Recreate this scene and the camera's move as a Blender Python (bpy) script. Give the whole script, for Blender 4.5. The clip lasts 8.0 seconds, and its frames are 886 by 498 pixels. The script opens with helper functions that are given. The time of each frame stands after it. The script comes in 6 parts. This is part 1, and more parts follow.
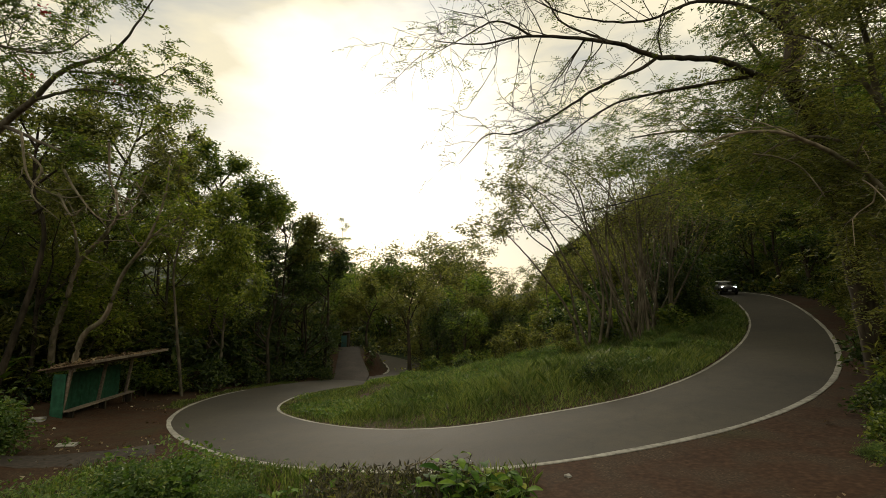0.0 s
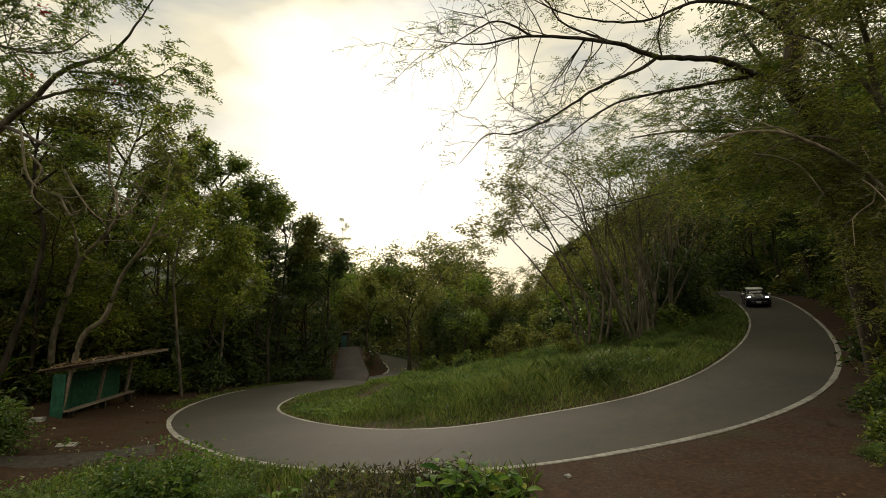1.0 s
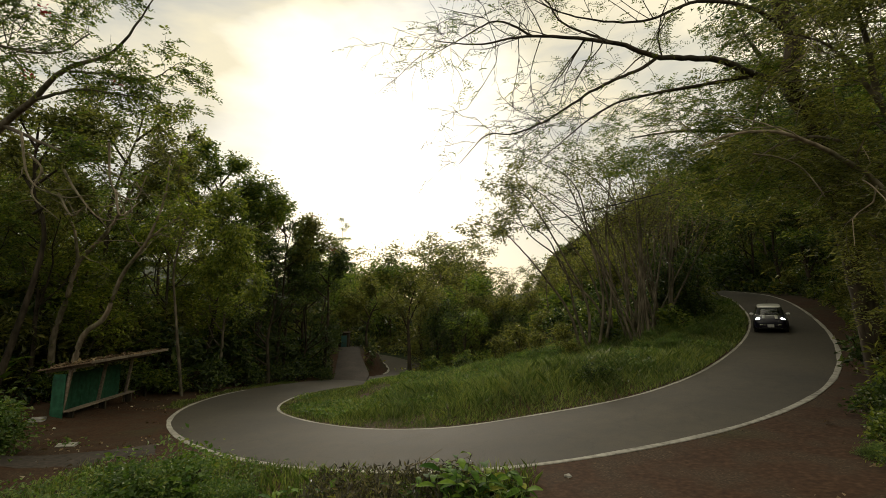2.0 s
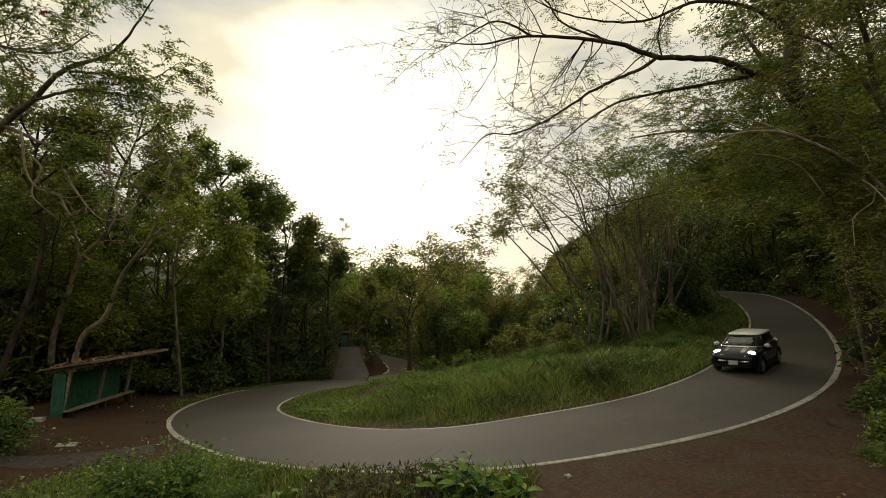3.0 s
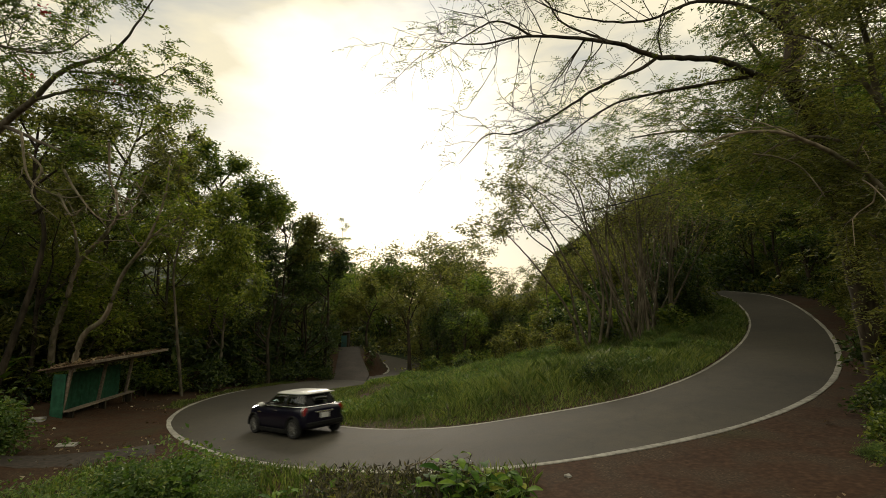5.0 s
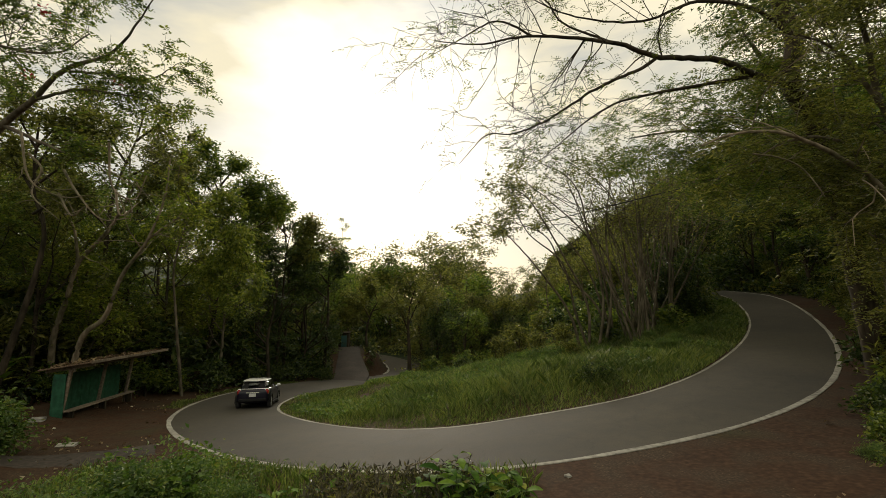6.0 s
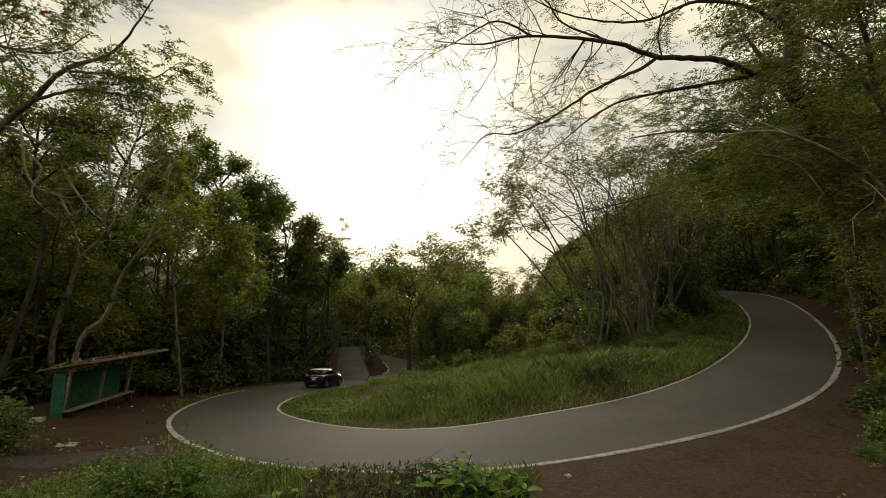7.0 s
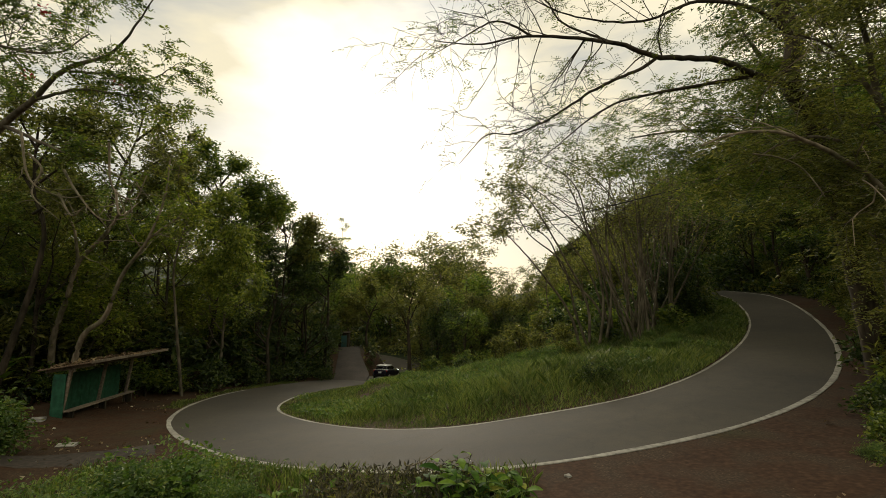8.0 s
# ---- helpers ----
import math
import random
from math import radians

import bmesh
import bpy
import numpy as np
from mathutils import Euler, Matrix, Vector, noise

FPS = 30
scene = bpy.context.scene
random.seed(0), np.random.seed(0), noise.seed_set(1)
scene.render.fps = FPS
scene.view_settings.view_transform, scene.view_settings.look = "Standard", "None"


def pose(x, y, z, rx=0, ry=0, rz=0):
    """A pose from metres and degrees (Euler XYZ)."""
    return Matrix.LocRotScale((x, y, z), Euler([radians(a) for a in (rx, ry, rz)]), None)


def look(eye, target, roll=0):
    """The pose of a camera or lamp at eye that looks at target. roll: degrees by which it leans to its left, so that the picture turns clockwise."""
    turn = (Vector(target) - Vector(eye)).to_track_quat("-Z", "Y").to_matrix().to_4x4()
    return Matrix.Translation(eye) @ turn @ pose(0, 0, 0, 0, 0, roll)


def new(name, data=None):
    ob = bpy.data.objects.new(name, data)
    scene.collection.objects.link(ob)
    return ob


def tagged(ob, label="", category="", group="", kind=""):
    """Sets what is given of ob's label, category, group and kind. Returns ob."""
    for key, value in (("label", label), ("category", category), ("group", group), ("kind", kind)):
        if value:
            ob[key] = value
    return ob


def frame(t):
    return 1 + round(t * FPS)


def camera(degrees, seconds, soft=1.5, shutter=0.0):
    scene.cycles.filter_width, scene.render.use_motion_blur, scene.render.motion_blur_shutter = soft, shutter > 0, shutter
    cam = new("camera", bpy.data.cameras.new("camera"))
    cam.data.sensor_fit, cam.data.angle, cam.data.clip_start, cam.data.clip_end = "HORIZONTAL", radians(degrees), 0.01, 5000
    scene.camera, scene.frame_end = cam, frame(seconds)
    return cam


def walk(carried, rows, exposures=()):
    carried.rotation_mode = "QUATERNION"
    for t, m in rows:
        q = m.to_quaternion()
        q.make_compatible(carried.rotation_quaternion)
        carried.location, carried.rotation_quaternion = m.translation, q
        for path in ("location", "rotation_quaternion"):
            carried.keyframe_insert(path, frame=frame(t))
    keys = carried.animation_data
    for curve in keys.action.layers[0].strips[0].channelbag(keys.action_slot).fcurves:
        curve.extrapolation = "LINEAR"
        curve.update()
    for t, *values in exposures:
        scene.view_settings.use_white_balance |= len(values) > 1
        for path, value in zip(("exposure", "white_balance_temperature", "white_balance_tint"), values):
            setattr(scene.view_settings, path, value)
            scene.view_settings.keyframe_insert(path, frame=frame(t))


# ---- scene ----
# Camera stands still at the origin, 8 degrees up, about 3 m over the verge.
cam = camera(86.8, 8.0, soft=0.5, shutter=0.5)
EYE = pose(0, 0, 0, 98, 0, 0)
walk(cam, [(0.0, EYE), (8.0, EYE)], exposures=[(0.0, 0.0), (8.0, 0.0)])

# ---------------------------------------------------------------- light
SUN_ELEV, SUN_AZ = radians(21), radians(-8)      # behind thin cloud, over the valley
SUN_DIR = Vector((math.sin(SUN_AZ) * math.cos(SUN_ELEV), math.cos(SUN_AZ) * math.cos(SUN_ELEV), math.sin(SUN_ELEV)))


def make_world():
    world = bpy.data.worlds.new("evening_sky")
    scene.world = world
    world.use_nodes = True
    nt = world.node_tree
    nt.nodes.clear()
    N, L = nt.nodes.new, nt.links.new
    out, bg = N("ShaderNodeOutputWorld"), N("ShaderNodeBackground")
    bg.inputs[1].default_value = 0.146
    sky = N("ShaderNodeTexSky")
    sky.sky_type, sky.sun_disc = "NISHITA", False
    sky.sun_elevation, sky.sun_rotation = SUN_ELEV, SUN_AZ
    sky.air_density, sky.dust_density = 1.0, 2.0
    co = N("ShaderNodeTexCoord")
    stretch = N("ShaderNodeMapping")
    stretch.inputs["Scale"].default_value = (1.0, 1.0, 3.2)
    stretch.inputs["Location"].default_value = (1.7, 0.4, 0.3)
    L(co.outputs["Generated"], stretch.inputs[0])
    ns = N("ShaderNodeTexNoise")
    ns.inputs["Scale"].default_value, ns.inputs["Detail"].default_value = 3.2, 6
    ns.inputs["Distortion"].default_value = 0.4
    L(stretch.outputs[0], ns.inputs["Vector"])
    ramp = N("ShaderNodeValToRGB")
    ramp.color_ramp.elements[0].position, ramp.color_ramp.elements[1].position = 0.38, 0.58
    L(ns.outputs[0], ramp.inputs[0])
    # cloud brightness rises towards the hidden sun
    dot = N("ShaderNodeVectorMath")
    dot.operation = "DOT_PRODUCT"
    dot.inputs[1].default_value = SUN_DIR
    L(co.outputs["Generated"], dot.inputs[0])
    # ragged cloud edges round the bright patch
    edge = N("ShaderNodeTexNoise")
    edge.inputs["Scale"].default_value, edge.inputs["Detail"].default_value = 4.5, 7
    squash = N("ShaderNodeMapping")
    squash.inputs["Scale"].default_value = (1.0, 1.0, 2.2)
    squash.inputs["Rotation"].default_value = (0, radians(24), 0)
    L(co.outputs["Generated"], squash.inputs[0])
    L(squash.outputs[0], edge.inputs["Vector"])
    shift = N("ShaderNodeMath")
    shift.operation = "MULTIPLY_ADD"
    shift.inputs[1].default_value, shift.inputs[2].default_value = 0.09, -0.045
    L(edge.outputs[0], shift.inputs[0])
    near_sun = N("ShaderNodeMath")
    near_sun.operation = "ADD"
    L(dot.outputs["Value"], near_sun.inputs[0])
    L(shift.outputs[0], near_sun.inputs[1])
    glow = N("ShaderNodeValToRGB")
    e = glow.color_ramp.elements
    e[0].position, e[0].color = 0.0, (7.7, 7.0, 5.1, 1)
    e[1].position, e[1].color = 1.0, (10.5, 10.0, 8.7, 1)
    for p, c in ((0.55, (8.1, 7.35, 5.3, 1)), (0.86, (6.9, 6.2, 4.5, 1)), (0.945, (6.5, 5.85, 4.2, 1)), (0.967, (8.6, 8.0, 6.3, 1))):
        k = e.new(p)
        k.color = c
    L(near_sun.outputs[0], glow.inputs[0])
    thin = N("ShaderNodeMix")
    thin.data_type = "RGBA"
    # greyer cloud towards the horizon
    split = N("ShaderNodeSeparateXYZ")
    L(co.outputs["Generated"], split.inputs[0])
    low = N("ShaderNodeMapRange")
    low.inputs["From Min"].default_value, low.inputs["From Max"].default_value = 0.24, 0.42
    low.inputs["To Min"].default_value = 0.15
    L(split.outputs["Z"], low.inputs["Value"])
    cover = N("ShaderNodeMath")
    cover.operation = "MULTIPLY"
    L(ramp.outputs[0], cover.inputs[0])
    L(low.outputs[0], cover.inputs[1])
    L(cover.outputs[0], thin.inputs["Factor"])
    dim = N("ShaderNodeMix")
    dim.data_type, dim.blend_type = "RGBA", "MULTIPLY"
    dim.inputs["Factor"].default_value = 1.0
    dim.inputs["B"].default_value = (0.54, 0.59, 0.66, 1)
    L(glow.outputs[0], dim.inputs["A"])
    veil = N("ShaderNodeMix")
    veil.data_type = "RGBA"
    veil.inputs["Factor"].default_value = 0.8
    L(sky.outputs[0], veil.inputs["A"])
    L(dim.outputs["Result"], veil.inputs["B"])
    L(veil.outputs["Result"], thin.inputs["A"])
    L(glow.outputs[0], thin.inputs["B"])
    L(thin.outputs["Result"], bg.inputs[0])
    L(bg.outputs[0], out.inputs[0])


make_world()
sun = new("sun", bpy.data.lights.new("sun", "SUN"))
sun.data.energy, sun.data.angle, sun.data.color = 1.6, radians(22), (1.0, 0.9, 0.74)
sun.matrix_world = look(SUN_DIR * 60, (0, 0, 0))

# ---------------------------------------------------------------- materials


def material(name, rough=0.8, metal=0.0, spec=0.5):
    m = bpy.data.materials.new(name)
    m.use_nodes = True
    b = m.node_tree.nodes["Principled BSDF"]
    b.inputs["Roughness"].default_value, b.inputs["Metallic"].default_value = rough, metal
    b.inputs["Specular IOR Level"].default_value = spec
    return m, m.node_tree.nodes.new, m.node_tree.links.new, b


def ramp_node(N, stops):
    r = N("ShaderNodeValToRGB")
    e = r.color_ramp.elements
    e[0].position, e[0].color = stops[0][0], (*stops[0][1], 1)
    e[1].position, e[1].color = stops[-1][0], (*stops[-1][1], 1)
    for p, c in stops[1:-1]:
        e.new(p).color = (*c, 1)
    return r


def noise_node(N, L, scale, detail=4, vec=None, stretch=None):
    n = N("ShaderNodeTexNoise")
    n.inputs["Scale"].default_value, n.inputs["Detail"].default_value = scale, detail
    co = N("ShaderNodeTexCoord").outputs["Object"] if vec is None else vec
    if stretch:
        mp = N("ShaderNodeMapping")
        mp.inputs["Scale"].default_value = stretch
        L(co, mp.inputs[0])
        co = mp.outputs[0]
    L(co, n.inputs["Vector"])
    return n


def mixed(N, L, fac, a, b, blend="MIX"):
    m = N("ShaderNodeMix")
    m.data_type, m.blend_type = "RGBA", blend
    for key, v in (("Factor", fac), ("A", a), ("B", b)):
        if isinstance(v, (int, float)):
            m.inputs[key].default_value = v
        elif isinstance(v, tuple):
            m.inputs[key].default_value = (*v, 1)
        else:
            L(v, m.inputs[key])
    return m.outputs["Result"]


def bumped(N, L, b, height, strength, dist=0.02):
    bp = N("ShaderNodeBump")
    bp.inputs["Strength"].default_value, bp.inputs["Distance"].default_value = strength, dist
    L(height, bp.inputs["Height"])
    L(bp.outputs[0], b.inputs["Normal"])


def leafy(name, dark, mid, light, trans=0.42, gloss=0.4):
    """Leaves: each has its own tint, and some light passes through."""
    m, N, L, b = material(name, gloss, 0, 0.5)
    geo = N("ShaderNodeNewGeometry")
    dark, mid, light = ((c[0], c[1], c[2] + 0.05 * c[1]) for c in (dark, mid, light))
    r = ramp_node(N, [(0.0, dark), (0.5, mid), (0.85, light), (1.0, tuple(0.5 * c + d for c, d in zip(light, (0.07, 0.055, 0.0))))])
    L(geo.outputs["Random Per Island"], r.inputs[0])
    n = noise_node(N, L, 0.35, 2)
    r2 = ramp_node(N, [(0.3, (0.62, 0.66, 0.6)), (0.7, (1.25, 1.2, 1.0))])
    L(n.outputs[0], r2.inputs[0])
    col = mixed(N, L, 1.0, r.outputs[0], r2.outputs[0], "MULTIPLY")
    L(col, b.inputs["Base Color"])
    tr = N("ShaderNodeBsdfTranslucent")
    L(mixed(N, L, 1.0, col, (1.42, 1.52, 0.95), "MULTIPLY"), tr.inputs[0])
    mx = N("ShaderNodeMixShader")
    mx.inputs[0].default_value = trans
    out = m.node_tree.nodes["Material Output"]
    L(b.outputs[0], mx.inputs[1])
    L(tr.outputs[0], mx.inputs[2])
    L(mx.outputs[0], out.inputs[0])
    return m


def barky(name, a, c, scale=6.0):
    m, N, L, b = material(name, 0.9, 0, 0.2)
    n = noise_node(N, L, scale, 6, stretch=(1, 1, 0.25))
    n2 = noise_node(N, L, 0.9, 3)
    r = ramp_node(N, [(0.3, a), (0.72, c)])
    L(n.outputs[0], r.inputs[0])
    r2 = ramp_node(N, [(0.35, (0.6, 0.65, 0.55)), (0.65, (1.15, 1.1, 1.05))])
    L(n2.outputs[0], r2.inputs[0])
    L(mixed(N, L, 1.0, r.outputs[0], r2.outputs[0], "MULTIPLY"), b.inputs["Base Color"])
    bumped(N, L, b, n.outputs[0], 0.6, 0.03)
    return m


def speckled(name, stops, scale, rough=0.85, bump=0.4, metal=0.0, second=0.6, spec=0.4, dist=0.01):
    """Stone, soil, paint and metal: grain at one scale, blotches at a larger one."""
    m, N, L, b = material(name, rough, metal, spec)
    n, n2 = noise_node(N, L, scale, 8), noise_node(N, L, scale * 0.07, 3)
    r = ramp_node(N, stops)
    L(n.outputs[0], r.inputs[0])
    k = 1 - second * 0.5
    r2 = ramp_node(N, [(0.3, (k, k, k)), (0.7, (2 - k, 2 - k, 2 - k))])
    L(n2.outputs[0], r2.inputs[0])
    L(mixed(N, L, 1.0, r.outputs[0], r2.outputs[0], "MULTIPLY"), b.inputs["Base Color"])
    if bump:
        bumped(N, L, b, n.outputs[0], bump, dist)
    return m


def plain(name, colour, rough=0.4, metal=0.0, emit=0.0, spec=0.5, coat=0.0):
    m, N, L, b = material(name, rough, metal, spec)
    b.inputs["Base Color"].default_value = (*colour, 1)
    b.inputs["Coat Weight"].default_value = coat
    b.inputs["Coat Roughness"].default_value = 0.06
    if emit:
        b.inputs["Emission Color"].default_value = (0.93, 0.96, 1.0, 1)
        b.inputs["Emission Strength"].default_value = emit
    return m


def ground_material():
    m, N, L, b = material("earth", 0.95, 0, 0.2)
    fine, mid, big = noise_node(N, L, 9, 8), noise_node(N, L, 1.1, 5), noise_node(N, L, 0.16, 3)
    soil = ramp_node(N, [(0.3, (0.027, 0.0125, 0.0055)), (0.5, (0.046, 0.022, 0.0095)), (0.72, (0.075, 0.04, 0.02))])
    L(fine.outputs[0], soil.inputs[0])
    litter = ramp_node(N, [(0.3, (0.022, 0.015, 0.009)), (0.6, (0.06, 0.038, 0.021)), (0.75, (0.13, 0.085, 0.047))])
    L(noise_node(N, L, 22, 5).outputs[0], litter.inputs[0])
    f1 = ramp_node(N, [(0.45, (0, 0, 0)), (0.62, (1, 1, 1))])
    L(mid.outputs[0], f1.inputs[0])
    c = mixed(N, L, f1.outputs[0], soil.outputs[0], litter.outputs[0])
    moss = ramp_node(N, [(0.35, (0.02, 0.032, 0.01)), (0.7, (0.055, 0.075, 0.02))])
    L(fine.outputs[0], moss.inputs[0])
    f2 = ramp_node(N, [(0.58, (0, 0, 0)), (0.72, (0.6, 0.6, 0.6))])
    L(big.outputs[0], f2.inputs[0])
    c = mixed(N, L, f2.outputs[0], c, moss.outputs[0])
    # from 32 to 44 m: wood green, darkened for the shade under its trees
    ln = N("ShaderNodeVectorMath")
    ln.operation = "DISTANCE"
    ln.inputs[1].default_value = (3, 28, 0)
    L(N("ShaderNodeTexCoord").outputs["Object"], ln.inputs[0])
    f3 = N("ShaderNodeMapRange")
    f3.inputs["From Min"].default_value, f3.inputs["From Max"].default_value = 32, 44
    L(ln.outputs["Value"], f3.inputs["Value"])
    shaded_woods = ramp_node(N, [(0.35, (0.008, 0.015, 0.005)), (0.7, (0.026, 0.038, 0.011))])
    L(noise_node(N, L, 0.8, 8).outputs[0], shaded_woods.inputs[0])
    c = mixed(N, L, f3.outputs[0], c, shaded_woods.outputs[0])
    L(c, b.inputs["Base Color"])
    bumped(N, L, b, fine.outputs[0], 0.2, 0.025)
    return m


def asphalt_material():
    m, N, L, b = material("asphalt", 0.8, 0, 0.4)
    grit, mid, big = noise_node(N, L, 90, 4), noise_node(N, L, 2.4, 6), noise_node(N, L, 0.22, 3)
    r = ramp_node(N, [(0.3, (0.039, 0.0345, 0.027)), (0.7, (0.071, 0.063, 0.05))])
    L(grit.outputs[0], r.inputs[0])
    r2 = ramp_node(N, [(0.3, (0.8, 0.8, 0.8)), (0.68, (1.14, 1.12, 1.08))])
    L(mid.outputs[0], r2.inputs[0])
    r3 = ramp_node(N, [(0.35, (0.85, 0.85, 0.86)), (0.65, (1.2, 1.17, 1.1))])
    L(big.outputs[0], r3.inputs[0])
    c = mixed(N, L, 1.0, r.outputs[0], r2.outputs[0], "MULTIPLY")
    c = mixed(N, L, 1.0, c, r3.outputs[0], "MULTIPLY")
    # fine cracks, half filled with dust
    v = N("ShaderNodeTexVoronoi")
    v.feature = "DISTANCE_TO_EDGE"
    v.inputs["Scale"].default_value = 0.42
    warp = N("ShaderNodeVectorMath")
    warp.operation = "ADD"
    L(N("ShaderNodeTexCoord").outputs["Object"], warp.inputs[0])
    L(noise_node(N, L, 1.4, 5).outputs["Color"], warp.inputs[1])
    L(warp.outputs[0], v.inputs["Vector"])
    crack = ramp_node(N, [(0.0, (0.78, 0.78, 0.78)), (0.012, (1, 1, 1))])
    L(v.outputs["Distance"], crack.inputs[0])
    half = mixed(N, L, r2.outputs[0], (1.0, 1.0, 1.0), crack.outputs[0])
    c = mixed(N, L, 1.0, c, half, "MULTIPLY")
    L(c, b.inputs["Base Color"])
    rr = N("ShaderNodeMapRange")
    rr.inputs["To Min"].default_value, rr.inputs["To Max"].default_value = 0.74, 0.9
    L(mid.outputs[0], rr.inputs["Value"])
    L(rr.outputs[0], b.inputs["Roughness"])
    bumped(N, L, b, grit.outputs[0], 0.35, 0.006)
    return m


M_EARTH, M_ASPHALT = ground_material(), asphalt_material()
M_KERB = speckled("worn_concrete", [(0.25, (0.15, 0.14, 0.12)), (0.45, (0.3, 0.285, 0.25)), (0.75, (0.46, 0.44, 0.39))], 7, 0.9, 0.4)
M_LEAF = leafy("leaf_mid_green", (0.035, 0.065, 0.01), (0.1, 0.15, 0.02), (0.24, 0.28, 0.04))
M_LEAF_FRESH = leafy("leaf_fresh_green", (0.05, 0.09, 0.012), (0.13, 0.195, 0.026), (0.27, 0.33, 0.05))
M_LEAF_DARK = leafy("leaf_dark_green", (0.013, 0.03, 0.008), (0.04, 0.072, 0.014), (0.115, 0.155, 0.027), 0.34)
M_LEAF_YELLOW = leafy("leaf_yellow_green", (0.07, 0.105, 0.012), (0.18, 0.23, 0.024), (0.36, 0.38, 0.05), 0.5)
M_LEAF_OLIVE = leafy("leaf_olive", (0.046, 0.056, 0.014), (0.13, 0.14, 0.032), (0.27, 0.265, 0.065), 0.45)
M_GRASS = leafy("grass_blade", (0.05, 0.085, 0.014), (0.115, 0.165, 0.034), (0.27, 0.305, 0.09), 0.38)
M_SHRUB = leafy("shrub_leaf", (0.05, 0.1, 0.016), (0.1, 0.17, 0.028), (0.19, 0.26, 0.05), 0.35, 0.52)
M_LEAF_PURPLE = leafy("leaf_purple_brown", (0.02, 0.018, 0.014), (0.05, 0.045, 0.028), (0.13, 0.12, 0.07), 0.2, 0.4)
M_FLOWER = plain("red_blossom", (0.55, 0.02, 0.015), 0.6)
M_BARK = barky("grey_bark", (0.075, 0.06, 0.045), (0.26, 0.22, 0.17))
M_BARK_DARK = barky("dark_bark", (0.03, 0.024, 0.018), (0.1, 0.08, 0.06))
M_BARK_PALE = barky("pale_bark", (0.15, 0.12, 0.085), (0.4, 0.33, 0.25))
# asphalt browned by dirt, darkened further for tree shade over the drive
M_DRIVE = speckled("dirty_shaded_asphalt", [(0.3, (0.026, 0.02, 0.016)), (0.5, (0.042, 0.033, 0.026)), (0.75, (0.065, 0.051, 0.04))], 8, 0.9, 0.3)
M_DEAD = leafy("dead_leaf", (0.05, 0.03, 0.018), (0.13, 0.085, 0.048), (0.25, 0.18, 0.115), 0.1, 0.85)
M_SCRUB = leafy("dry_scrub", (0.03, 0.03, 0.012), (0.08, 0.075, 0.032), (0.16, 0.145, 0.07), 0.25, 0.6)
M_LITTER = leafy("dry_leaf", (0.1, 0.06, 0.03), (0.36, 0.28, 0.18), (0.75, 0.7, 0.6), 0.1, 0.8)

# ---------------------------------------------------------------- building helpers


def mesh_of(name, verts, faces, mat, smooth=False):
    """A mesh from arrays; faces all have the same number of corners."""
    verts, faces = np.asarray(verts, np.float32).reshape(-1, 3), np.asarray(faces, np.int32)
    me = bpy.data.meshes.new(name)
    k = faces.shape[1]
    me.vertices.add(len(verts))
    me.vertices.foreach_set("co", verts.ravel())
    me.loops.add(faces.size)
    me.loops.foreach_set("vertex_index", faces.ravel())
    me.polygons.add(len(faces))
    me.polygons.foreach_set("loop_start", np.arange(0, faces.size, k, dtype=np.int32))
    me.polygons.foreach_set("use_smooth", np.full(len(faces), smooth, dtype=bool))
    me.materials.append(mat)
    me.update(calc_edges=True)
    me.validate()
    return me


def under(name, data, parent, label=""):
    ob = new(name, data)
    ob.parent = parent
    return tagged(ob, label)


def part(name, bm, mat, parent=None, label="", smooth=False):
    me = bpy.data.meshes.new(name)
    bm.to_mesh(me)
    bm.free()
    me.materials.append(mat)
    if smooth:
        for p in me.polygons:
            p.use_smooth = True
    ob = new(name, me)
    ob.parent = parent
    return tagged(ob, label)


def box(size, at=(0, 0, 0), bevel=0.0, rot=None, bm=None):
    bm = bm or bmesh.new()
    m = Matrix.Translation(at) @ (rot or Matrix()) @ Matrix.Diagonal((*size, 1))
    r = bmesh.ops.create_cube(bm, size=1, matrix=m)
    if bevel:
        vs = set(r["verts"])
        es = [e for e in bm.edges if e.verts[0] in vs and e.verts[1] in vs]
        bmesh.ops.bevel(bm, geom=es, offset=bevel, segments=2, profile=0.5, affect="EDGES")
    return bm


def spline(points, n):
    """Catmull-Rom through the points, n samples, even in arc length."""
    p = np.asarray(points, float)
    p = np.vstack([2 * p[0] - p[1], p, 2 * p[-1] - p[-2]])
    out = []
    for i in range(1, len(p) - 2):
        for t in np.linspace(0, 1, 24, endpoint=False):
            a, b, c, d = p[i - 1:i + 3]
            out.append(0.5 * (2 * b + (c - a) * t + (2 * a - 5 * b + 4 * c - d) * t * t + (3 * b - a - 3 * c + d) * t ** 3))
    out.append(p[-2])
    out = np.array(out)
    s = np.r_[0, np.cumsum(np.linalg.norm(np.diff(out, axis=0), axis=1))]
    u = np.linspace(0, s[-1], n)
    return np.stack([np.interp(u, s, out[:, k]) for k in range(out.shape[1])], 1)


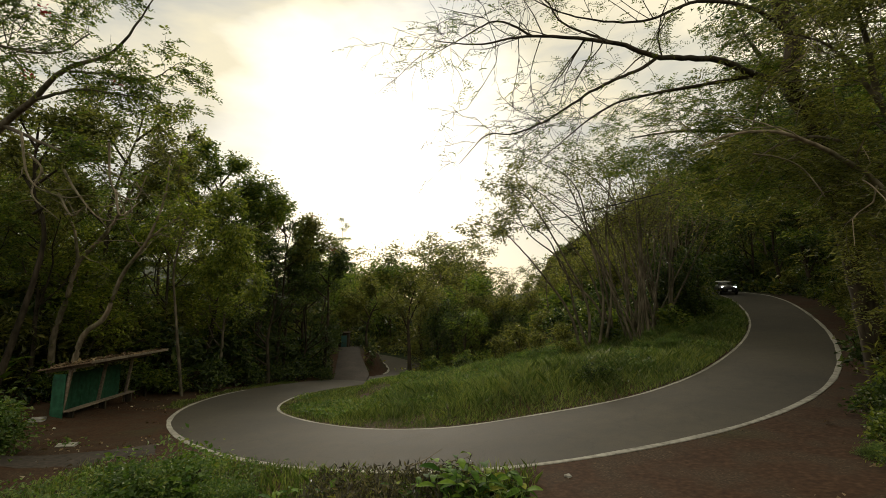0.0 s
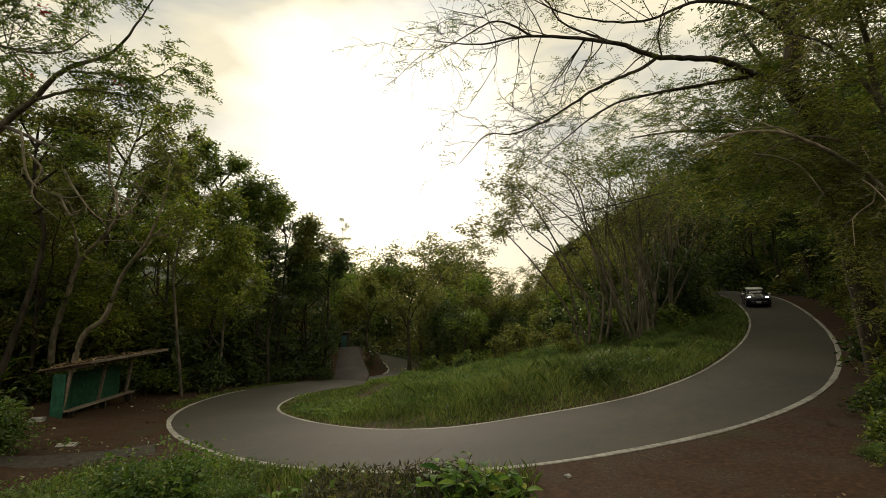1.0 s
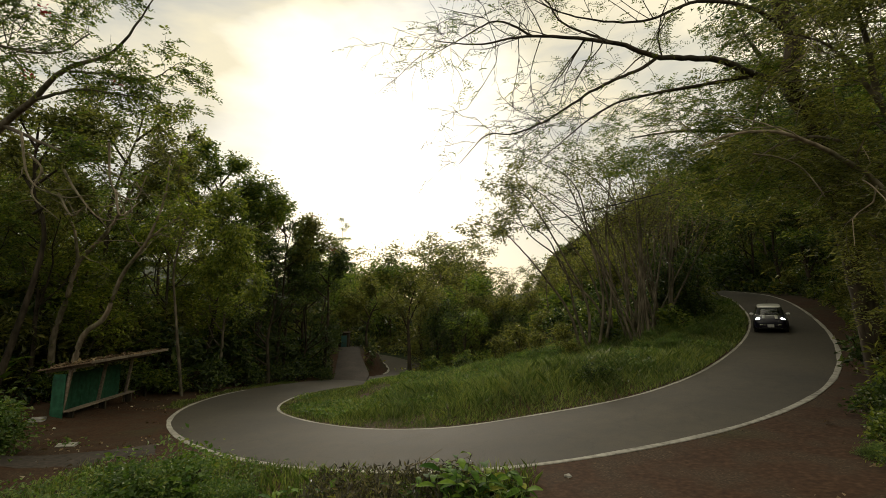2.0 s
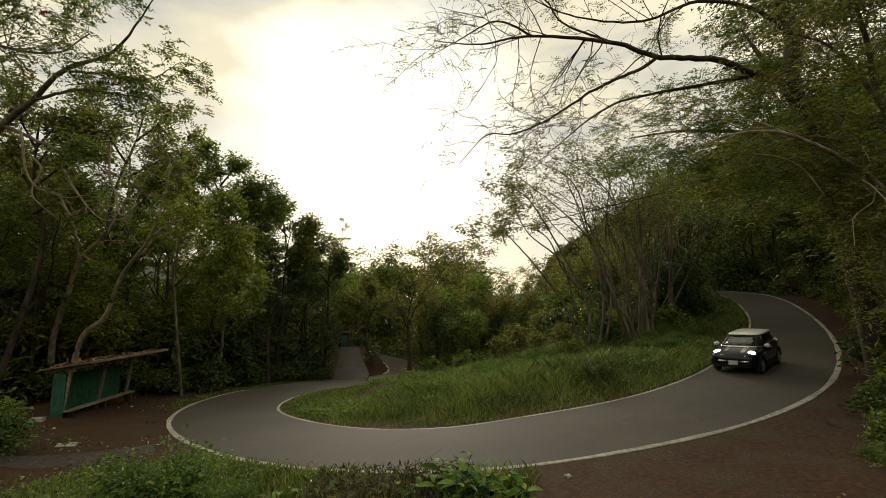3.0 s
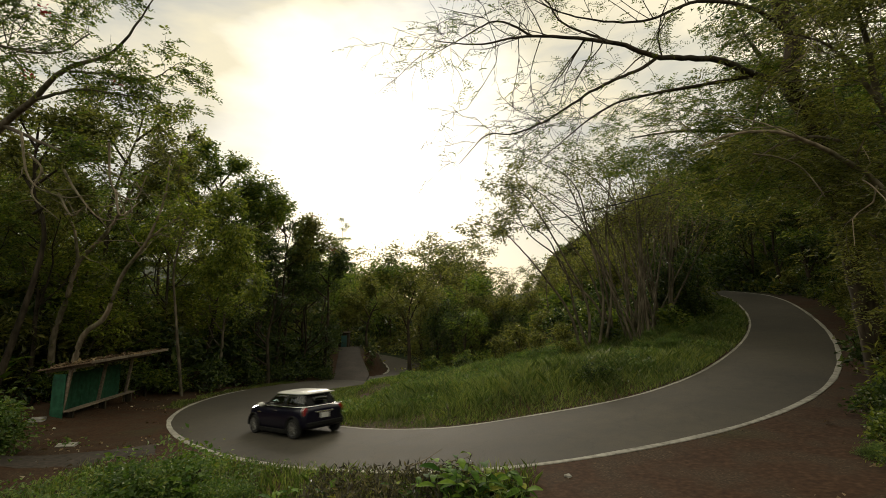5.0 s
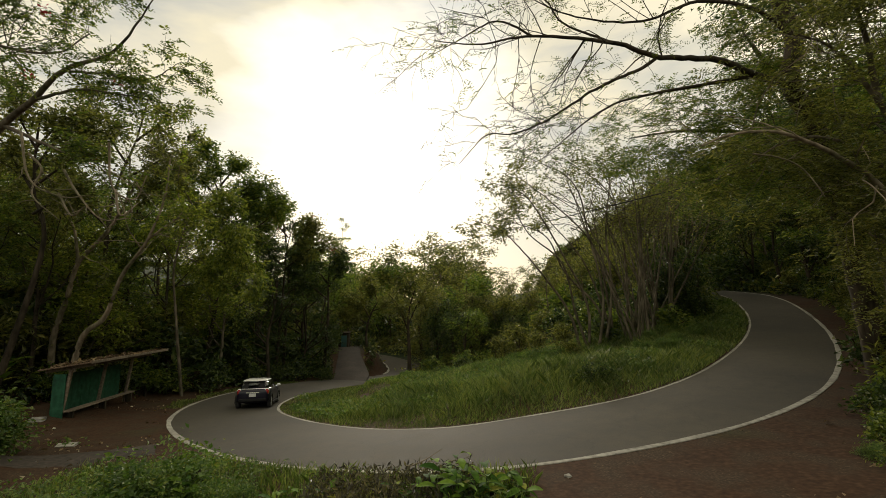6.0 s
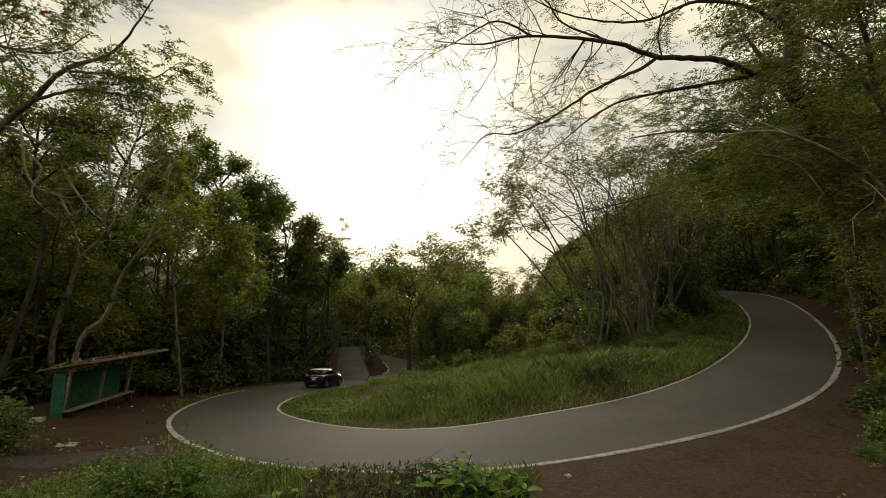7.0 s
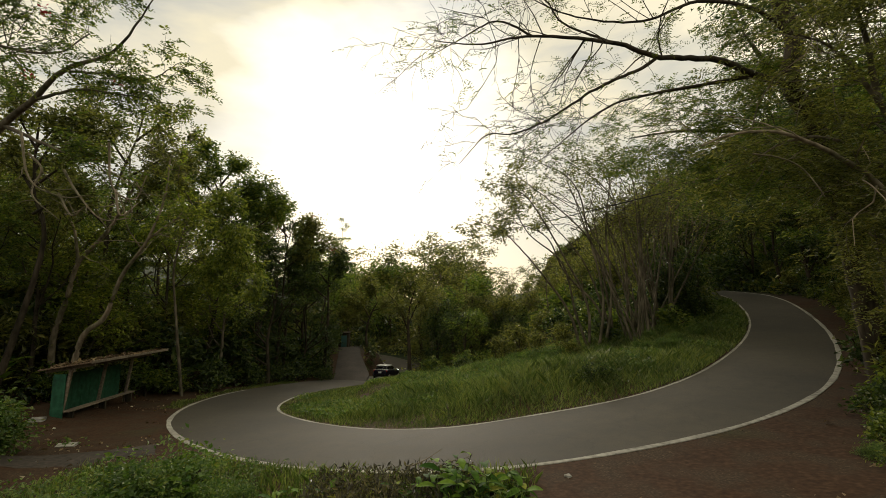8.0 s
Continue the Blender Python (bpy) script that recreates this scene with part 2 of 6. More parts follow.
def sweep(line, offsets, heights, lo=0, hi=None):
    """A closed strip along a line: section points at sideways offsets (left of the way is positive) and heights."""
    offsets = [o[lo:hi] if np.ndim(o) else o for o in offsets]
    line = line[lo:hi]
    t = np.gradient(line[:, :2], axis=0)
    t /= np.linalg.norm(t, axis=1)[:, None]
    nrm = np.stack([-t[:, 1], t[:, 0]], 1)
    k, n = len(offsets), len(line)
    v = np.zeros((n, k, 3))
    for j in range(k):
        v[:, j, :2] = line[:, :2] + nrm * np.asarray(offsets[j]).reshape(-1, 1)
        v[:, j, 2] = line[:, 2] + heights[j]
    i, j = np.meshgrid(np.arange(n - 1), np.arange(k), indexing="ij")
    j2 = (j + 1) % k
    f = np.stack([i * k + j, i * k + j2, (i + 1) * k + j2, (i + 1) * k + j], -1).reshape(-1, 4)
    return v.reshape(-1, 3), f


# ---------------------------------------------------------------- lie of the land
# Road centre, downhill: the upper arm, the hairpin before the camera, the lower arm and its next bend.
ROAD = spline([(36, 78, 4, 2.15), (34.36, 63.97, 3.3, 2.05), (31.66, 50.96, 2.25, 2.01), (28.55, 42.93, 1.38, 1.98), (25.36, 36.52, 0.42, 1.96), (22.04, 30.81, -0.52, 1.98), (18.54, 25.79, -1.28, 2.07), (14.61, 21.01, -1.92, 2.17), (10.99, 17.38, -2.4, 2.2), (7.28, 14.86, -2.8, 2.19), (3.62, 13.42, -3.12, 2.18), (0.4, 13.06, -3.42, 2.19), (-2.72, 14.06, -3.7, 2.22), (-5.65, 16.35, -4, 2.25), (-8.37, 19.62, -4.3, 2.27), (-10.33, 23.33, -4.62, 2.36), (-11.49, 27.6, -4.92, 2.52), (-11.75, 32.4, -5.22, 2.67), (-10.7, 38.22, -5.6, 2.79), (-8.94, 44.54, -6.1, 2.9), (-6.6, 51, -6.62, 2.3), (-5.05, 56.5, -6.95, 2.2), (-4.9, 61.5, -7.0, 2.15), (-6.3, 66.8, -6.6, 2.15), (-9.8, 71.2, -6.15, 2.15), (-15.5, 74.6, -5.8, 2.15), (-24, 77, -5.6, 2.15)], 420)
HALF = ROAD[:, 3]      # half the width, to the outer side
HALF_IN = HALF - 0.16 * np.clip((ROAD[:, 0] - 3) / 5, 0, 1) * np.clip((42 - ROAD[:, 1]) / 8, 0, 1)
DRIVE = spline([(-8.9, 44.0, -6.22), (-9.4, 47.0, -6.2), (-10.0, 50.5, -5.85), (-10.8, 55, -5.15), (-11.7, 60, -4.5), (-12.7, 65, -4.45), (-14.6, 71, -4.7)], 60)
FLARE = 0.9 * np.clip(1 - np.abs(DRIVE[:, 1] - 49) / 9.0, 0, 1)      # its mouth is wider


def smooth01(x, a, b):
    t = np.clip((x - a) / (b - a), 0, 1)
    return t * t * (3 - 2 * t)


def wave(x, y, seed):
    r = np.random.RandomState(seed)
    z = 0
    for k in range(7):
        a, f = r.uniform(0, 6.28), 0.09 * 1.7 ** k
        z = z + np.sin((x * math.cos(a) + y * math.sin(a)) * f + r.uniform(0, 6.28)) / 1.6 ** k
    return z


def land(x, y):
    """Height of the ground, and the distance to the road's centre."""
    x, y = np.atleast_1d(np.asarray(x, float)), np.atleast_1d(np.asarray(y, float))
    d2 = (x[:, None] - ROAD[None, ::3, 0]) ** 2 + (y[:, None] - ROAD[None, ::3, 1]) ** 2
    w = 1 / (d2 + 9) ** 1.7
    wide = (w * ROAD[None, ::3, 2]).sum(1) / w.sum(1)
    w = np.exp(-d2 / 1.6) + 1e-12 / (d2 + 1)
    near = (w * ROAD[None, ::3, 2]).sum(1) / w.sum(1)
    d = np.sqrt(d2.min(1))
    z = near + (wide - near) * smooth01(d, 3.0, 14.0)
    # the hillside over the upper arm
    xr = np.interp(y, [-40, 9, 20, 29, 36, 43, 52, 66, 84, 110, 160], [12, 11, 18.4, 25, 29.6, 33.4, 36.4, 39, 37, 34, 60])
    hr = np.clip(x - xr - 0.3, 0, None)
    z = z + np.minimum(hr * 0.72, 5 + hr * 0.45) * smooth01(d, 2.3, 3.6) * smooth01(-hr, -140, -60)
    # the hillside behind the shelter
    xl = np.interp(y, [-40, 10, 20, 28, 33, 40, 47, 60, 100], [-24, -23, -21.5, -21.5, -17.5, -16, -14, -17, -30])
    hl = np.clip(xl - x, 0, None)
    z = z + np.minimum(hl * 0.5, 3 + hl * 0.3) * smooth01(-hl, -120, -50)
    # the bank between the drive and the road, and the drive itself
    dd2 = (x[:, None] - DRIVE[None, :, 0]) ** 2 + (y[:, None] - DRIVE[None, :, 1]) ** 2
    dn = np.sqrt(dd2.min(1))
    zd = DRIVE[dd2.argmin(1), 2]
    wide_d = 1.3 + FLARE[dd2.argmin(1)]
    mix = (1 - smooth01(dn, 2.6, 6.0)) * smooth01(d, 2.2, 3.6)
    near_d = dd2.argmin(1)
    uphill = smooth01(DRIVE[near_d, 0] - x, 0.3, 1.5) * smooth01(y, 48, 53)      # the drive is cut into the slope
    z = z + (zd - 0.1 + (0.3 + 1.3 * uphill) * smooth01(dn, wide_d, wide_d + 1.3) - z) * mix
    # the wooded ridge across the valley
    ridge = -9 + np.clip(19.6 + 0.63 * (x - 22.7), 0, 70) * smooth01(x, 15.5, 26) * smooth01(d, 4, 16) * (1 - 0.8 * smooth01(y, 106, 150))
    z = z + np.clip(ridge - z, 0, None) * smooth01(y, 74, 100) * smooth01(-x, -260, -120)
    # grass bank inside the bend, a little over the road
    inside = smooth01(d, 2.6, 5.0) * smooth01(-np.abs(x - 3), -16, -9) * smooth01(y, 15, 18) * smooth01(-y, -48, -30)
    z = z + 0.15 * inside
    rough = smooth01(d, 3.2, 8) * smooth01(dn, 2.0, 5.0)
    z = z + rough * 0.16 * wave(x * 4, y * 4, 3) * smooth01(np.hypot(x, y), 4, 14)
    far = smooth01(np.hypot(x, y), 110, 420)
    return z + far * (7 + 5 * wave(x * 0.06, y * 0.06, 8)) - 0.012 - 0.05 * (1 - smooth01(d, 1.3, 2.05)), d


def stand(x, y):
    return float(land(x, y)[0][0])


def axis(lo, hi, step, reach):
    mid = np.arange(lo, hi + step, step)
    g = np.cumsum(step * 1.28 ** np.arange(1, 40))
    g = g[g < reach]
    return np.r_[(lo - g)[::-1], mid, mid[-1] + g]


def make_ground():
    gx, gy = axis(-34, 44, 0.6, 3000), axis(-6, 92, 0.6, 3000)
    X, Y = np.meshgrid(gx, gy)
    zs = [land(X.ravel()[i:i + 4000], Y.ravel()[i:i + 4000])[0] for i in range(0, X.size, 4000)]
    v = np.stack([X.ravel(), Y.ravel(), np.concatenate(zs)], 1)
    n = len(gx)
    i, j = np.meshgrid(np.arange(len(gy) - 1), np.arange(n - 1), indexing="ij")
    f = np.stack([i * n + j, i * n + j + 1, (i + 1) * n + j + 1, (i + 1) * n + j], -1).reshape(-1, 4)
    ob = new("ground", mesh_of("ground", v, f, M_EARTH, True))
    tagged(ob, "reddish brown earth with leaf litter and moss, coloured dark green for shaded far woods", "ground", kind="structure")


def make_road():
    v, f = sweep(ROAD, [-HALF_IN, -1.0, 0, 1.0, HALF, HALF, -HALF_IN], [0.0, 0.02, 0.03, 0.02, 0.0, -0.25, -0.25])
    road = new("road", mesh_of("road", v, f, M_ASPHALT))
    tagged(road, "narrow grey asphalt road with a worn surface", "road", kind="structure")
    n = len(ROAD)
    ragged = 0.012 * wave(np.arange(n) * 9.0, np.arange(n) * 4.0, 5)
    for name, a, b, lab in (("kerb_outer", HALF - 0.15, HALF + 0.04, "worn white concrete edge strip along the outer side of the road"),
                            ("kerb_inner", -HALF_IN, -HALF_IN + 0.13, "worn white concrete edge strip along the inner side of the road")):
        lo_, hi_ = int(n * 0.05), (int(n * 0.66) if "outer" in name else int(n * 0.655))
        rg = ragged
        w = 0.5 if "inner" in name else 1.0
        v, f = sweep(ROAD, [a - rg * w, a + 0.02 - rg * w, b - 0.02 + rg * w, b + rg * w, b, a], [0.0, 0.008, 0.008, 0.0, -0.2, -0.2], lo_, hi_)
        tagged(new(name, mesh_of(name, v, f, M_KERB)), lab, "kerb", kind="structure")
    # the nose of the next bend
    lo_, hi_ = int(n * 0.80), int(n * 0.94)
    v, f = sweep(ROAD, [HALF - 0.22, HALF - 0.2, HALF + 0.06, HALF + 0.08, HALF + 0.08, HALF - 0.22], [0.0, 0.05, 0.05, 0.0, -0.2, -0.2], lo_, hi_)
    tagged(new("kerb_far", mesh_of("kerb_far", v, f, M_KERB)), "white concrete edge strip round the far bend", "kerb", kind="structure")
    v, f = sweep(DRIVE, [-1.3 - FLARE, 0 * FLARE, 1.3 + 0 * FLARE, 1.3 + 0 * FLARE, -1.3 - FLARE], [0.03, 0.06, 0.03, -0.2, -0.2])
    tagged(new("drive", mesh_of("drive", v, f, M_DRIVE)), "steep paved side drive that leaves the lower road", "road", kind="structure")
    # old paved strip beside the near end of the bend
    strip = spline([(-8.6, 14.7, 0), (-10.0, 13.9, 0), (-11.8, 13.0, 0), (-14.5, 11.8, 0), (-18, 10.4, 0)], 50)
    strip[:, 2] = land(strip[:, 0], strip[:, 1])[0]
    wide = 0.95 + 0.08 * wave(np.arange(50) * 9.0, np.arange(50) * 3.0, 6)
    v, f = sweep(strip, [-wide, 0 * wide, wide, wide, -wide], [0.012, 0.025, 0.012, -0.2, -0.2])
    tagged(new("lay_by", mesh_of("lay_by", v, f, M_DRIVE)), "old dirty asphalt strip beside the bend", "road", kind="structure")


make_ground()
make_road()

# ---------------------------------------------------------------- plants


def tubes(lines, sides=5):
    """Tapered tubes round lines of (x, y, z, radius)."""
    V, Fc, base = [np.zeros((0, 3))], [np.zeros((0, 4), int)], 0
    ring = np.linspace(0, 2 * math.pi, sides, endpoint=False)
    for ln in lines:
        p, r = ln[:, :3], ln[:, 3]
        t = np.gradient(p, axis=0)
        t /= np.linalg.norm(t, axis=1)[:, None] + 1e-9
        ref = np.where(np.abs(t[:, 2:3]) > 0.9, np.array([[1.0, 0, 0]]), np.array([[0, 0, 1.0]]))
        u = np.cross(t, ref)
        u /= np.linalg.norm(u, axis=1)[:, None] + 1e-9
        w = np.cross(t, u)
        v = p[:, None] + r[:, None, None] * (np.cos(ring)[None, :, None] * u[:, None] + np.sin(ring)[None, :, None] * w[:, None])
        n = len(p)
        V.append(v.reshape(-1, 3))
        i, j = np.meshgrid(np.arange(n - 1), np.arange(sides), indexing="ij")
        j2 = (j + 1) % sides
        Fc.append(base + np.stack([i * sides + j, i * sides + j2, (i + 1) * sides + j2, (i + 1) * sides + j], -1).reshape(-1, 4))
        base += n * sides
    return np.concatenate(V), np.concatenate(Fc)


def leaves(rng, pos, size, aspect=0.45, flat=0.5, droop=0.0, heading=None, stray=0.6):
    """Pointed leaves, one quad each, at the places given."""
    n = len(pos)
    d = rng.normal(size=(n, 3)) if heading is None else heading + stray * rng.normal(size=(n, 3))
    d[:, 2] = d[:, 2] * (1 - flat) - droop
    d /= np.linalg.norm(d, axis=1)[:, None] + 1e-9
    up = rng.normal(size=(n, 3)) * 0.7 + np.array([0, 0, 1.0])
    s = np.cross(d, up)
    s /= np.linalg.norm(s, axis=1)[:, None] + 1e-9
    L = (size * rng.uniform(0.6, 1.3, n))[:, None]
    fold = np.cross(s, d) * L * 0.12
    v = np.stack([pos, pos + d * L * 0.45 + s * L * aspect * 0.5 + fold, pos + d * L, pos + d * L * 0.45 - s * L * aspect * 0.5 + fold], 1)
    return v.reshape(-1, 3), np.arange(4 * n).reshape(-1, 4)


def fronds(rng, pos, heading, pairs, length):
    """Feathered leaves: leaflets in pairs along a stalk that lies nearly flat. Returns their places and headings."""
    n = len(pos)
    d = heading / (np.linalg.norm(heading, axis=1)[:, None] + 1e-9) + rng.normal(size=(n, 3)) * 0.8
    d[:, 2] = d[:, 2] * 0.35 - 0.12
    d /= np.linalg.norm(d, axis=1)[:, None] + 1e-9
    s = np.cross(d, np.array([0, 0, 1.0]) + rng.normal(size=(n, 3)) * 0.25)
    s /= np.linalg.norm(s, axis=1)[:, None] + 1e-9
    P, H = [], []
    for k in range(pairs):
        q = pos + d * length * (k + 0.6) / pairs - np.array([0, 0, 0.25 * length]) * ((k + 0.6) / pairs) ** 2
        for e in (1, -1):
            P.append(q)
            H.append(d * 0.55 + s * e)
    return np.concatenate(P), np.concatenate(H)


def bough(rng, p, d, length, r0, r1, n=7, wiggle=0.18, lift=0.0):
    pts, q, d = [np.r_[p, r0]], np.array(p, float), np.array(d, float)
    for k in range(1, n):
        d = d + rng.normal(size=3) * wiggle + np.array([0, 0, lift])
        d /= np.linalg.norm(d)
        q = q + d * length / (n - 1)
        pts.append(np.r_[q, r0 + (r1 - r0) * k / (n - 1)])
    return np.array(pts)


def aside(rng, d, angle):
    """A way that leaves d by about that many degrees, at a random side."""
    a = rng.normal(size=3)
    a -= d * (a @ d)
    a /= np.linalg.norm(a) + 1e-9
    t = radians(angle * rng.uniform(0.7, 1.3))
    return d * math.cos(t) + a * math.sin(t)


def crown_of(rng, starts, spec):
    """Branches twice over from the limbs, then leaves along the twigs. Returns lines and leaf places with headings."""
    lines, place, head = [], [], []
    for ln in starts:
        p = ln[:, :3]
        L = np.linalg.norm(np.diff(p, axis=0), axis=1).sum()
        for _ in range(max(2, round(spec.get("sub", 6) * (L / spec["per"] if "per" in spec else 1)))):
            k = rng.uniform(spec.get("from", 0.35), 1.0) * (len(p) - 1)
            i = min(int(k), len(p) - 2)
            q = p[i] + (p[i + 1] - p[i]) * (k - i)
            d = p[i + 1] - p[i]
            d = d / np.linalg.norm(d)
            b = bough(rng, q, aside(rng, d, 48), L * rng.uniform(0.25, 0.5) * spec.get("spread", 1), ln[i, 3] * 0.42, 0.007, 5, 0.25, spec.get("lift", 0.03))
            if spec.get("boughs", True):
                lines.append(b)
            for _ in range(spec.get("twigs", 5)):
                k2 = rng.uniform(0.2, 1.0) * (len(b) - 1)
                i2 = min(int(k2), len(b) - 2)
                q2 = b[i2, :3] + (b[i2 + 1, :3] - b[i2, :3]) * (k2 - i2)
                d2 = b[i2 + 1, :3] - b[i2, :3]
                d2 = d2 / np.linalg.norm(d2)
                tw = bough(rng, q2, aside(rng, d2, 45), spec.get("twig", 1.1) * rng.uniform(0.6, 1.3), 0.007, 0.003, 5, 0.32, -spec.get("hang", 0.05))
                if spec.get("woody", True):
                    lines.append(tw)
                m = spec.get("leaves", 14)
                u = rng.uniform(0.1, 1.0, m) * (len(tw) - 1)
                iu = np.minimum(u.astype(int), len(tw) - 2)
                a, c = tw[iu, :3], tw[iu + 1, :3]
                place.append(a + (c - a) * (u - iu)[:, None] + rng.normal(size=(m, 3)) * spec.get("puff", 0.12) * np.array([1, 1, spec.get("layer", 1.0)]))
                head.append(np.repeat((tw[-1, :3] - tw[0, :3])[None], m, 0))
    place, head = np.concatenate(place), np.concatenate(head)
    if "fade" in spec:      # leaves thin out away from the trunk
        foot, a, b = spec["fade"]
        keep = rng.uniform(0, 1, len(place)) < np.clip(1 - 0.85 * (np.linalg.norm(place - np.array(foot), axis=1) - a) / (b - a), 0.15, 1)
        place, head = place[keep], head[keep]
    return lines, place, head


def tree_meshes(seed, height, radius, spec, bark, leaf, stems=None):
    """Trunk and crown meshes of one tree with its foot at the origin."""
    rng = np.random.RandomState(seed)
    trunk, limbs = [], []
    lean = np.array(spec.get("lean", (0, 0)), float)
    feet = stems or [((0, 0), lean, 1.0)]
    for (fx, fy), ln_, share in feet:
        d = np.array([ln_[0], ln_[1], 1.0])
        d /= np.linalg.norm(d)
        bare = spec.get("bare", 0.4)
        t = bough(rng, (fx, fy, -0.3), d, height * share * spec.get("stem", 0.8), radius * share, radius * share * 0.3, 10, spec.get("wiggle", 0.07), 0.05)
        t[0, 3] *= 1.5
        trunk.append(t)
        for k in range(spec.get("limbs", 7)):
            f = bare + (1 - bare) * (k + rng.uniform(0, 1)) / spec.get("limbs", 7)
            kk = min(f, 0.99) * (len(t) - 1)
            i = int(kk)
            q = t[i, :3] + (t[i + 1, :3] - t[i, :3]) * (kk - i)
            d = (t[i + 1, :3] - t[i, :3])
            d = d / np.linalg.norm(d)
            w = spec.get("width", 0.35) * height * rng.uniform(0.7, 1.2) * (1.15 - 0.55 * (f - bare) / (1 - bare))
            limbs.append(bough(rng, q, aside(rng, d, spec.get("angle", 55)), w * share ** 0.5, t[i, 3] * 0.55, 0.03, 7, 0.16, spec.get("rise", 0.08)))
    lines, place, head = crown_of(rng, limbs + [t[5:] for t in trunk], spec)
    v, f = tubes(trunk, 9)
    v2, f2 = tubes(limbs, 6)
    v3, f3 = tubes(lines, 3)
    wood = mesh_of("trunk", np.concatenate([v, v2, v3]), np.concatenate([f, f2 + len(v), f3 + len(v) + len(v2)]), bark, True)
    lv, lf = leaves(rng, place, spec.get("leaf", 0.16), spec.get("aspect", 0.45), spec.get("flat", 0.4), spec.get("droop", 0.15), head)
    return wood, mesh_of("crown", lv, lf, leaf)


def plant_tree(name, meshes, x, y, label, category="tree", group="", turn=0.0, scale=1.0, z=None):
    e = new(name)
    e.matrix_world = Matrix.Translation((x, y, stand(x, y) if z is None else z)) @ Matrix.Rotation(turn, 4, "Z")
    for nm, me in zip(("trunk", "crown"), meshes):
        ob = under(nm, me, e)
        ob.scale = (scale, scale, scale)
    return tagged(e, label, category, group)

# ---------------------------------------------------------------- trees
# broadleaf trees on the hillside behind the shelter
BROAD = dict(woody=False, limbs=11, sub=7, twigs=3, leaves=34, twig=0.6, leaf=0.3, bare=0.22, width=0.36, puff=0.25, layer=0.55, flat=0.55)
left_kinds = [
    tree_meshes(11, 20.5, 0.2, dict(BROAD), M_BARK_DARK, M_LEAF_FRESH),
    tree_meshes(12, 19.5, 0.22, dict(BROAD, width=0.38), M_BARK_DARK, M_LEAF),
    tree_meshes(13, 11, 0.13, dict(BROAD, limbs=8, bare=0.2, leaf=0.24, width=0.34, twig=1.2), M_BARK, M_LEAF_YELLOW),
    tree_meshes(14, 23, 0.22, dict(BROAD, bare=0.35, leaves=36), M_BARK_DARK, M_LEAF_OLIVE),
]
LEFT = [  # kind, x, y, turn, scale
    (3, -22.5, 26, 0.3, 0.62), (0, -26.5, 31, 1.1, 0.7), (1, -23.5, 35, 2.2, 0.75), (3, -19.5, 34, 4.0, 0.6), (2, -16.4, 35.5, 0.5, 1.05), (0, -20, 41, 3.0, 0.72),
    (5, -16.8, 43, 5.0, 0.95), (5, -15.0, 45, 2.0, 0.75), (5, -15.0, 51, 1.0, 0.9), (0, -14.6, 57, 2.5, 0.7), (1, -18, 58, 4.2, 0.85), (3, -30, 21, 5.0, 0.6),
    (1, -26, 43, 0.0, 0.72), (0, -32, 27, 2.7, 0.68), (2, -21.5, 28.5, 3.3, 0.9), (2, -19.0, 38, 1.3, 1.0), (1, -24.8, 23.5, 0.6, 0.62), (1, -22.2, 21.6, 2.6, 0.55), (0, -27.5, 25.5, 1.6, 0.62), (1, -20.6, 29.5, 3.9, 0.5), (0, -22.0, 32.0, 2.9, 0.6), (5, -14.6, 40.0, 0.9, 0.7), (5, -13.8, 47.5, 3.1, 0.62), (1, -29.5, 25.0, 0.3, 0.72), (1, -27.0, 20.5, 1.3, 0.62)]
left_kinds.append(tree_meshes(15, 12, 0.2, dict(BROAD, bare=0.06, width=0.55, limbs=12, leaf=0.36), M_BARK_DARK, M_LEAF))
# kind 1 again with a lower crown, roadside shade put into its leaf colour
left_kinds.append(tree_meshes(12, 19.5, 0.22, dict(BROAD, width=0.38, bare=0.12), M_BARK_DARK, M_LEAF_DARK))
LEFT += [(4, -33, 38, 0.2, 0.75), (4, -36.5, 34, 1.2, 0.75), (4, -30.5, 35.5, 2.4, 0.65), (4, -39, 43, 3.0, 0.85), (4, -28.5, 40.5, 5.2, 0.75)]
for k, x, y, t, s in LEFT:
    plant_tree("tree", left_kinds[k], x, y, ("tall green broadleaf tree on the hillside", "dense mid-green tree on the hillside",
               "young tree with yellow-green leaves", "tall olive-green tree with a long bare trunk", "low green tree with a dense wide crown", "tree close to the road, leaves coloured darker for the shade there")[k], "tree", "hillside trees", t, s)

# woods in the valley and on the far slope
WOOD = dict(woody=False, limbs=8, sub=5, twigs=3, leaves=17, twig=0.9, leaf=0.48, bare=0.2, width=0.36, puff=0.5, layer=0.6)
far_kinds = [
    tree_meshes(21, 15, 0.22, dict(WOOD), M_BARK, M_LEAF_OLIVE),
    tree_meshes(22, 14, 0.2, dict(WOOD, width=0.4), M_BARK_DARK, M_LEAF_FRESH),
    tree_meshes(23, 16, 0.2, dict(WOOD, bare=0.4, leaves=11), M_BARK, M_LEAF_OLIVE),
    tree_meshes(24, 12, 0.16, dict(WOOD, width=0.36), M_BARK, M_LEAF_OLIVE),
]
far_kinds.append(tree_meshes(21, 15, 0.22, dict(WOOD, bare=0.12), M_BARK_DARK, M_LEAF_DARK))
rng = np.random.RandomState(5)


